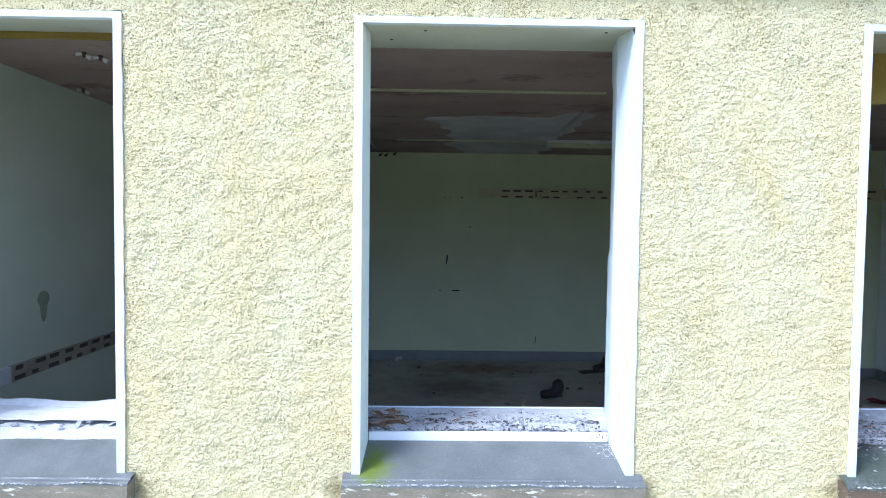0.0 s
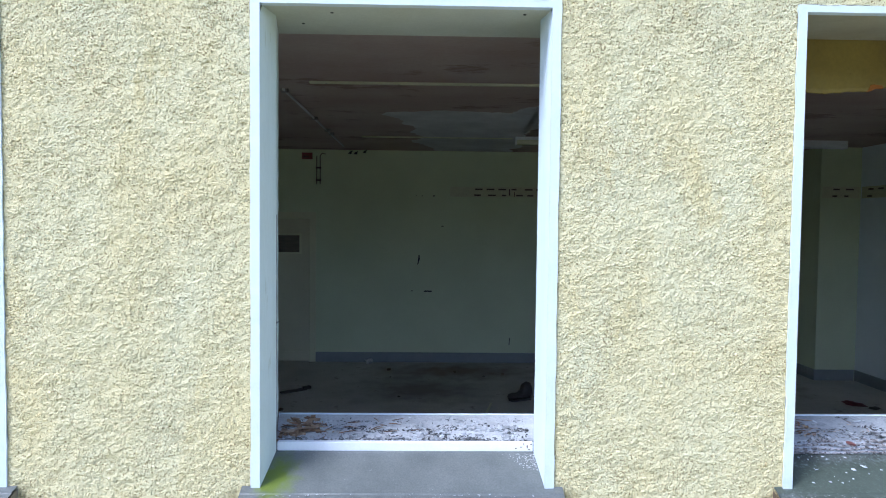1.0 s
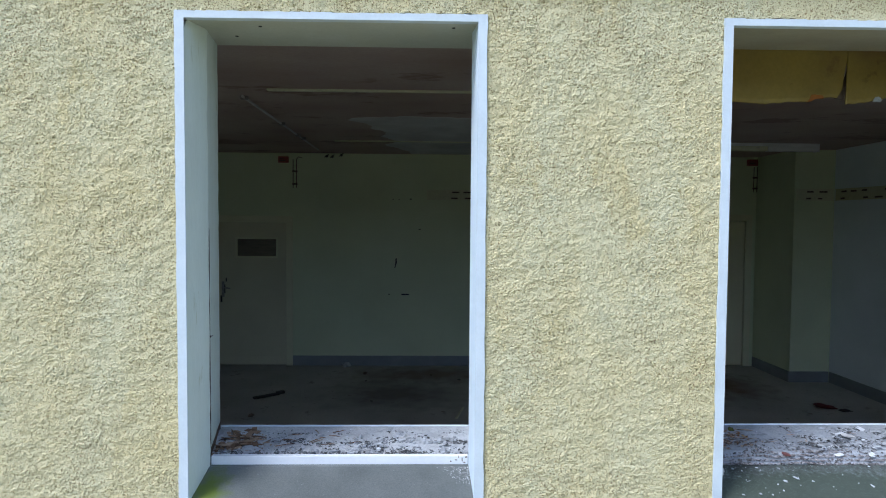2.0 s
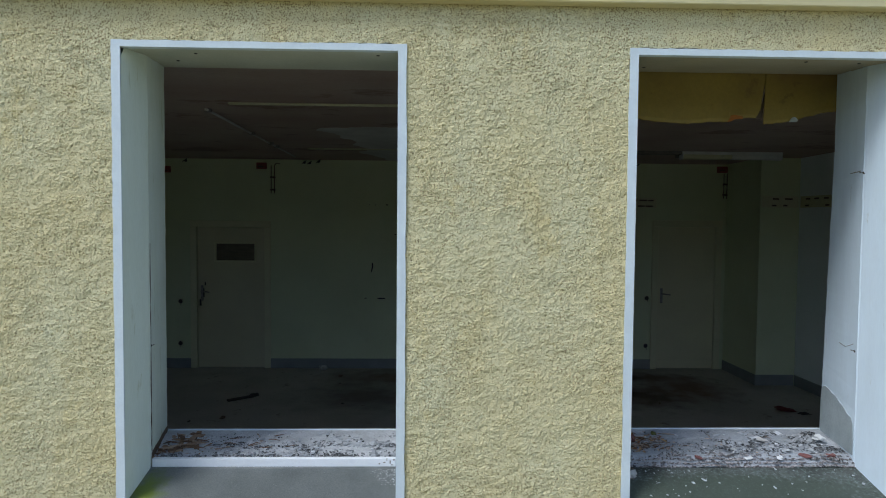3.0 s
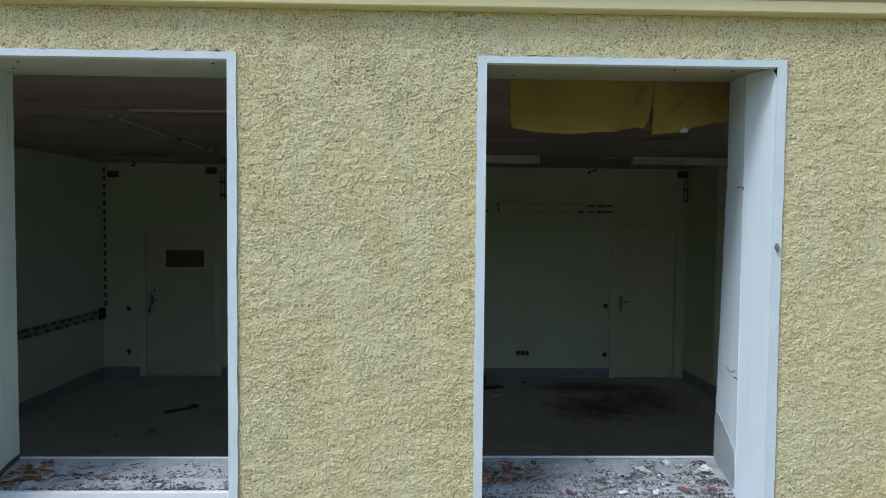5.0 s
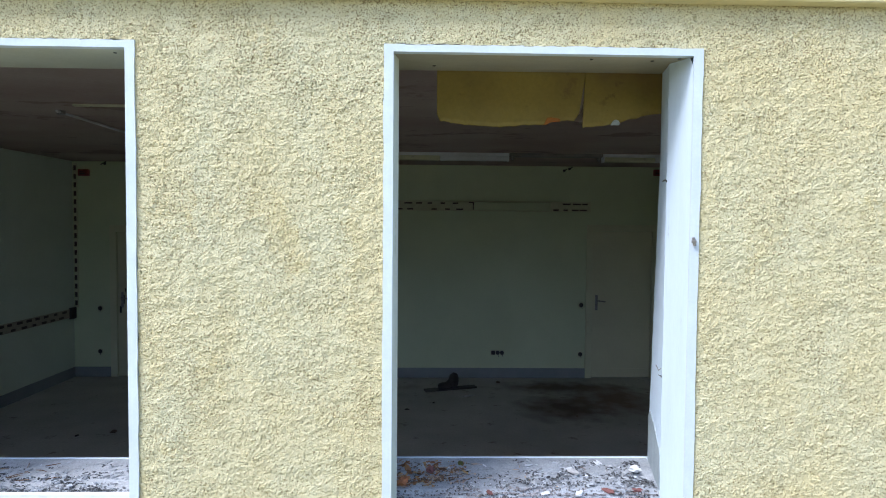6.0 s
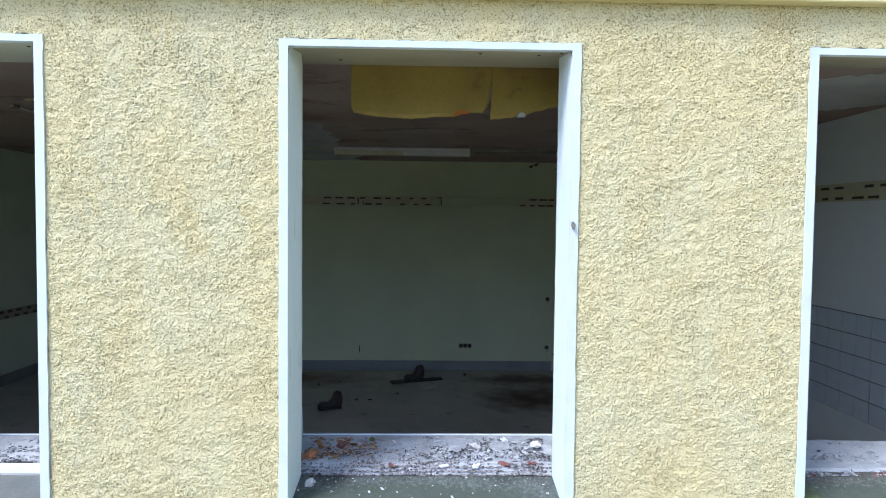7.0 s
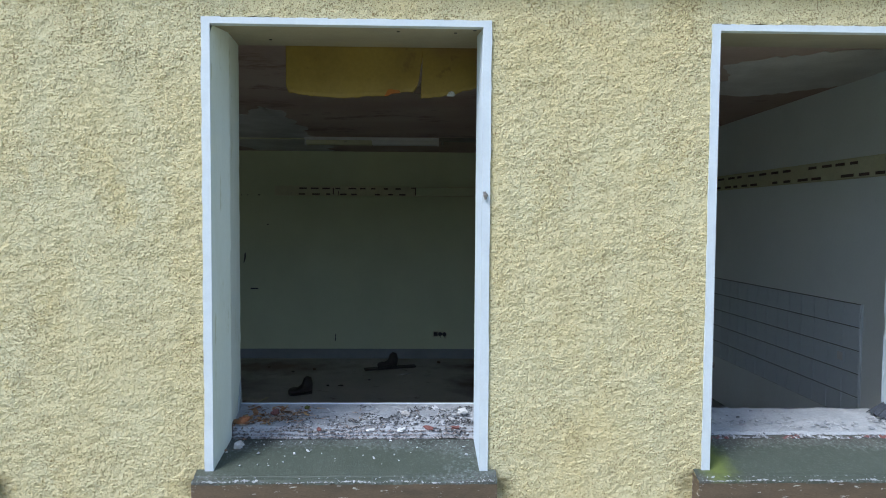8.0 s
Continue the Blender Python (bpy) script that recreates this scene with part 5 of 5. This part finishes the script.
for k_, w_ in enumerate((W0, W1, W2, W3)):
    chips("paint_flakes", "white paint flakes along the sill's worn front edge", [(420, w_[0] - 0.02, w_[1] + 0.02, -0.068, -0.058, 0.796, 0.003, 0.013), (150, w_[0], w_[1], -0.054, -0.01, 0.806, 0.002, 0.009)], M_LEDGE_WHITE, 60 + k_, 0.12)
fr = random.Random(77)
flecks = []
for k in range(150):
    y = 0.085 + 0.10 * fr.random() ** 0.7
    reach = 0.03 + 0.13 * (y - 0.06) / 0.13
    flecks.append((2, W1[1] - 0.045 - reach * fr.random() ** 0.8, W1[1] - 0.045, y, y + 0.004, 0.825 + 0.316 * y, 0.001, 0.0045))
chips("paint_flecks", "white paint flecks on the concrete sill", flecks, M_CHIP_WHITE, 9, 0.12)
for k, (x, y, z, s, m_, nm, lab) in enumerate((
        (2.207, 0.135, 0.866, (0.027, 0.022, 0.030), M_CHIP, "stone", "pale lump of mortar on the concrete sill"),
        (2.165, 0.110, 0.856, (0.012, 0.010, 0.008), M_CHIP, "stone", "small pale pebble on the concrete sill"),
        (2.180, 0.30, 0.925, (0.050, 0.034, 0.026), M_BRICK_ORANGE, "brick_fragment", "orange brick fragment on the ledge"),
        (2.30, 0.42, 0.935, (0.040, 0.028, 0.020), M_BRICK, "brick_fragment", "dark red brick fragment among the leaves"),
        (2.55, 0.232, 0.918, (0.030, 0.014, 0.010), M_BRICK, "brick_fragment", "flat red brick fragment at the ledge's front"),
        (3.06, 0.240, 0.920, (0.046, 0.020, 0.014), M_BRICK, "brick_fragment", "red brick fragment at the ledge's front"),
        (3.19, 0.245, 0.920, (0.034, 0.018, 0.012), M_BRICK, "brick_fragment", "dull red brick fragment near the reveal"),
        (2.79, 0.230, 0.916, (0.036, 0.018, 0.008), M_CHIP_WHITE, "plaster_shard", "white plaster shard at the ledge's front"),
        (2.935, 0.230, 0.916, (0.034, 0.020, 0.010), M_CHIP_WHITE, "plaster_shard", "bright white plaster shard at the ledge's front"),
        (3.235, 0.40, 0.945, (0.045, 0.036, 0.020), M_CHIP_WHITE, "plaster_shard", "large white plaster shard by the reveal"),
        (2.95, 0.40, 0.940, (0.050, 0.026, 0.010), M_CHIP, "plaster_shard", "flat grey plaster shard in the rubble"),
        (2.44, 0.50, 0.925, (0.022, 0.018, 0.022), M_MOSS, "moss_clump", "small olive moss clump on the ledge"),
        (4.45, 0.225, 0.884, (0.050, 0.012, 0.008), M_BRICK, "brick_fragment", "red brick edge showing in the ledge"),
        (4.78, 0.225, 0.884, (0.070, 0.012, 0.008), M_BRICK, "brick_fragment", "long red brick edge showing in the ledge"))):
    lump(nm, lab, nm.split("_")[0], (x, y, z - 0.006), tuple(0.68 * v for v in s), m_, 30 + k, "rubble on the ledges", turn=29 * k)

# torn white lining on one ledge
bm = bmesh.new()
n = 40
rows = []
for i in range(n + 1):
    x = W0[0] + 0.02 + (W0[1] - W0[0] - 0.08) * i / n
    rows.append([bm.verts.new((x, 0.30 + 0.05 * noise.noise((x * 5, 1, 0)) + 0.25 * j / 5, 0.935 + 0.014 * noise.noise((x * 8, j * 0.9, 2)) + 0.012 * (j == 5) + 0.012)) for j in range(6)])
for r_, q_ in zip(rows, rows[1:]):
    for j in range(5):
        bm.faces.new((r_[j], q_[j], q_[j + 1], r_[j + 1]))
lining = thing("window_lining", "torn white plaster lining lying on the ledge", "lining", bm=bm, material=M_CHIP_WHITE)
lining.modifiers.new("thickness", "SOLIDIFY").thickness = 0.008
felt = thing("roof_felt", "crumpled dark blue-black felt strips on the ledge", "felt", (5.515, 0.50, 0.912), turn=24)
for k in range(4):
    bm = bmesh.new()
    prev = None
    for i in range(13):
        u = i / 12
        x, lift = -0.20 + 0.40 * u + 0.02 * k, 0.058 * math.sin(math.pi * min(1, u * 1.15)) * (1 - 0.15 * k) + 0.006 * noise.noise((u * 6, k, 2.0))
        y = -0.045 + 0.034 * k + 0.008 * noise.noise((u * 4, k * 2.0, 7.0))
        row = [bm.verts.new((x, y - 0.014, lift)), bm.verts.new((x, y, lift + 0.012)), bm.verts.new((x, y + 0.016, lift - 0.002))]
        if prev:
            for q in range(2):
                bm.faces.new((prev[q], prev[q + 1], row[q + 1], row[q]))
        prev = row
    strip = part("strip", bm, M_FELT, felt)
    strip.modifiers.new("thickness", "SOLIDIFY").thickness = 0.003

# ---- tiles on the side wall ----
SIZE, JOINT = 0.157, 0.0065
TY0, TZ1, COLS, ROWS_T = 1.365, 1.362, 14, 5
part("grout", boxes((RIGHT - 0.006, RIGHT, TY0 - 0.004, TY0 + COLS * SIZE, TZ1 - ROWS_T * SIZE, TZ1 + 0.002)), M_GROUT, wall_right, "dark grout bed")
part("edge_strip", soft(boxes((RIGHT - 0.016, RIGHT, TY0 - 0.016, TY0 - 0.004, TZ1 - ROWS_T * SIZE, TZ1 + 0.004)), 0.003), M_BORDER, wall_right, "white edge strip beside the tiles")
tile_mesh = mesh_of("tile", soft(boxes((-0.012, 0, JOINT / 2, SIZE - JOINT / 2, JOINT / 2, SIZE - JOINT / 2)), 0.002), M_TILE)
for i in range(COLS):
    for j in range(ROWS_T):
        t = new("tile", tile_mesh)
        t.parent = wall_right
        t.location = (RIGHT, TY0 + i * SIZE, TZ1 - (j + 1) * SIZE)
pl = thing("socket_plate", "white blank socket plate on the tiles", "socket", (RIGHT - 0.012, 1.53, 0.985))
part("plate", soft(boxes((-0.010, 0, -0.042, 0.042, -0.042, 0.042)), 0.005, 2), M_BORDER, pl)
part("rocker", soft(boxes((-0.015, -0.009, -0.028, 0.028, -0.028, 0.028)), 0.003), M_LAMP, pl)
for y in (3.42, 3.50):
    t = thing("pipe_stub", "dark cut pipe end low on the wall", "pipe", (RIGHT, y, 0.475), "pipe ends")
    part("tube", rod(bmesh.new(), (0, 0, 0), (-0.05, 0, 0), 0.022, 10), M_DARK, t)
    part("collar", rod(bmesh.new(), (0, 0, 0), (-0.008, 0, 0), 0.034, 12), M_METAL, t)
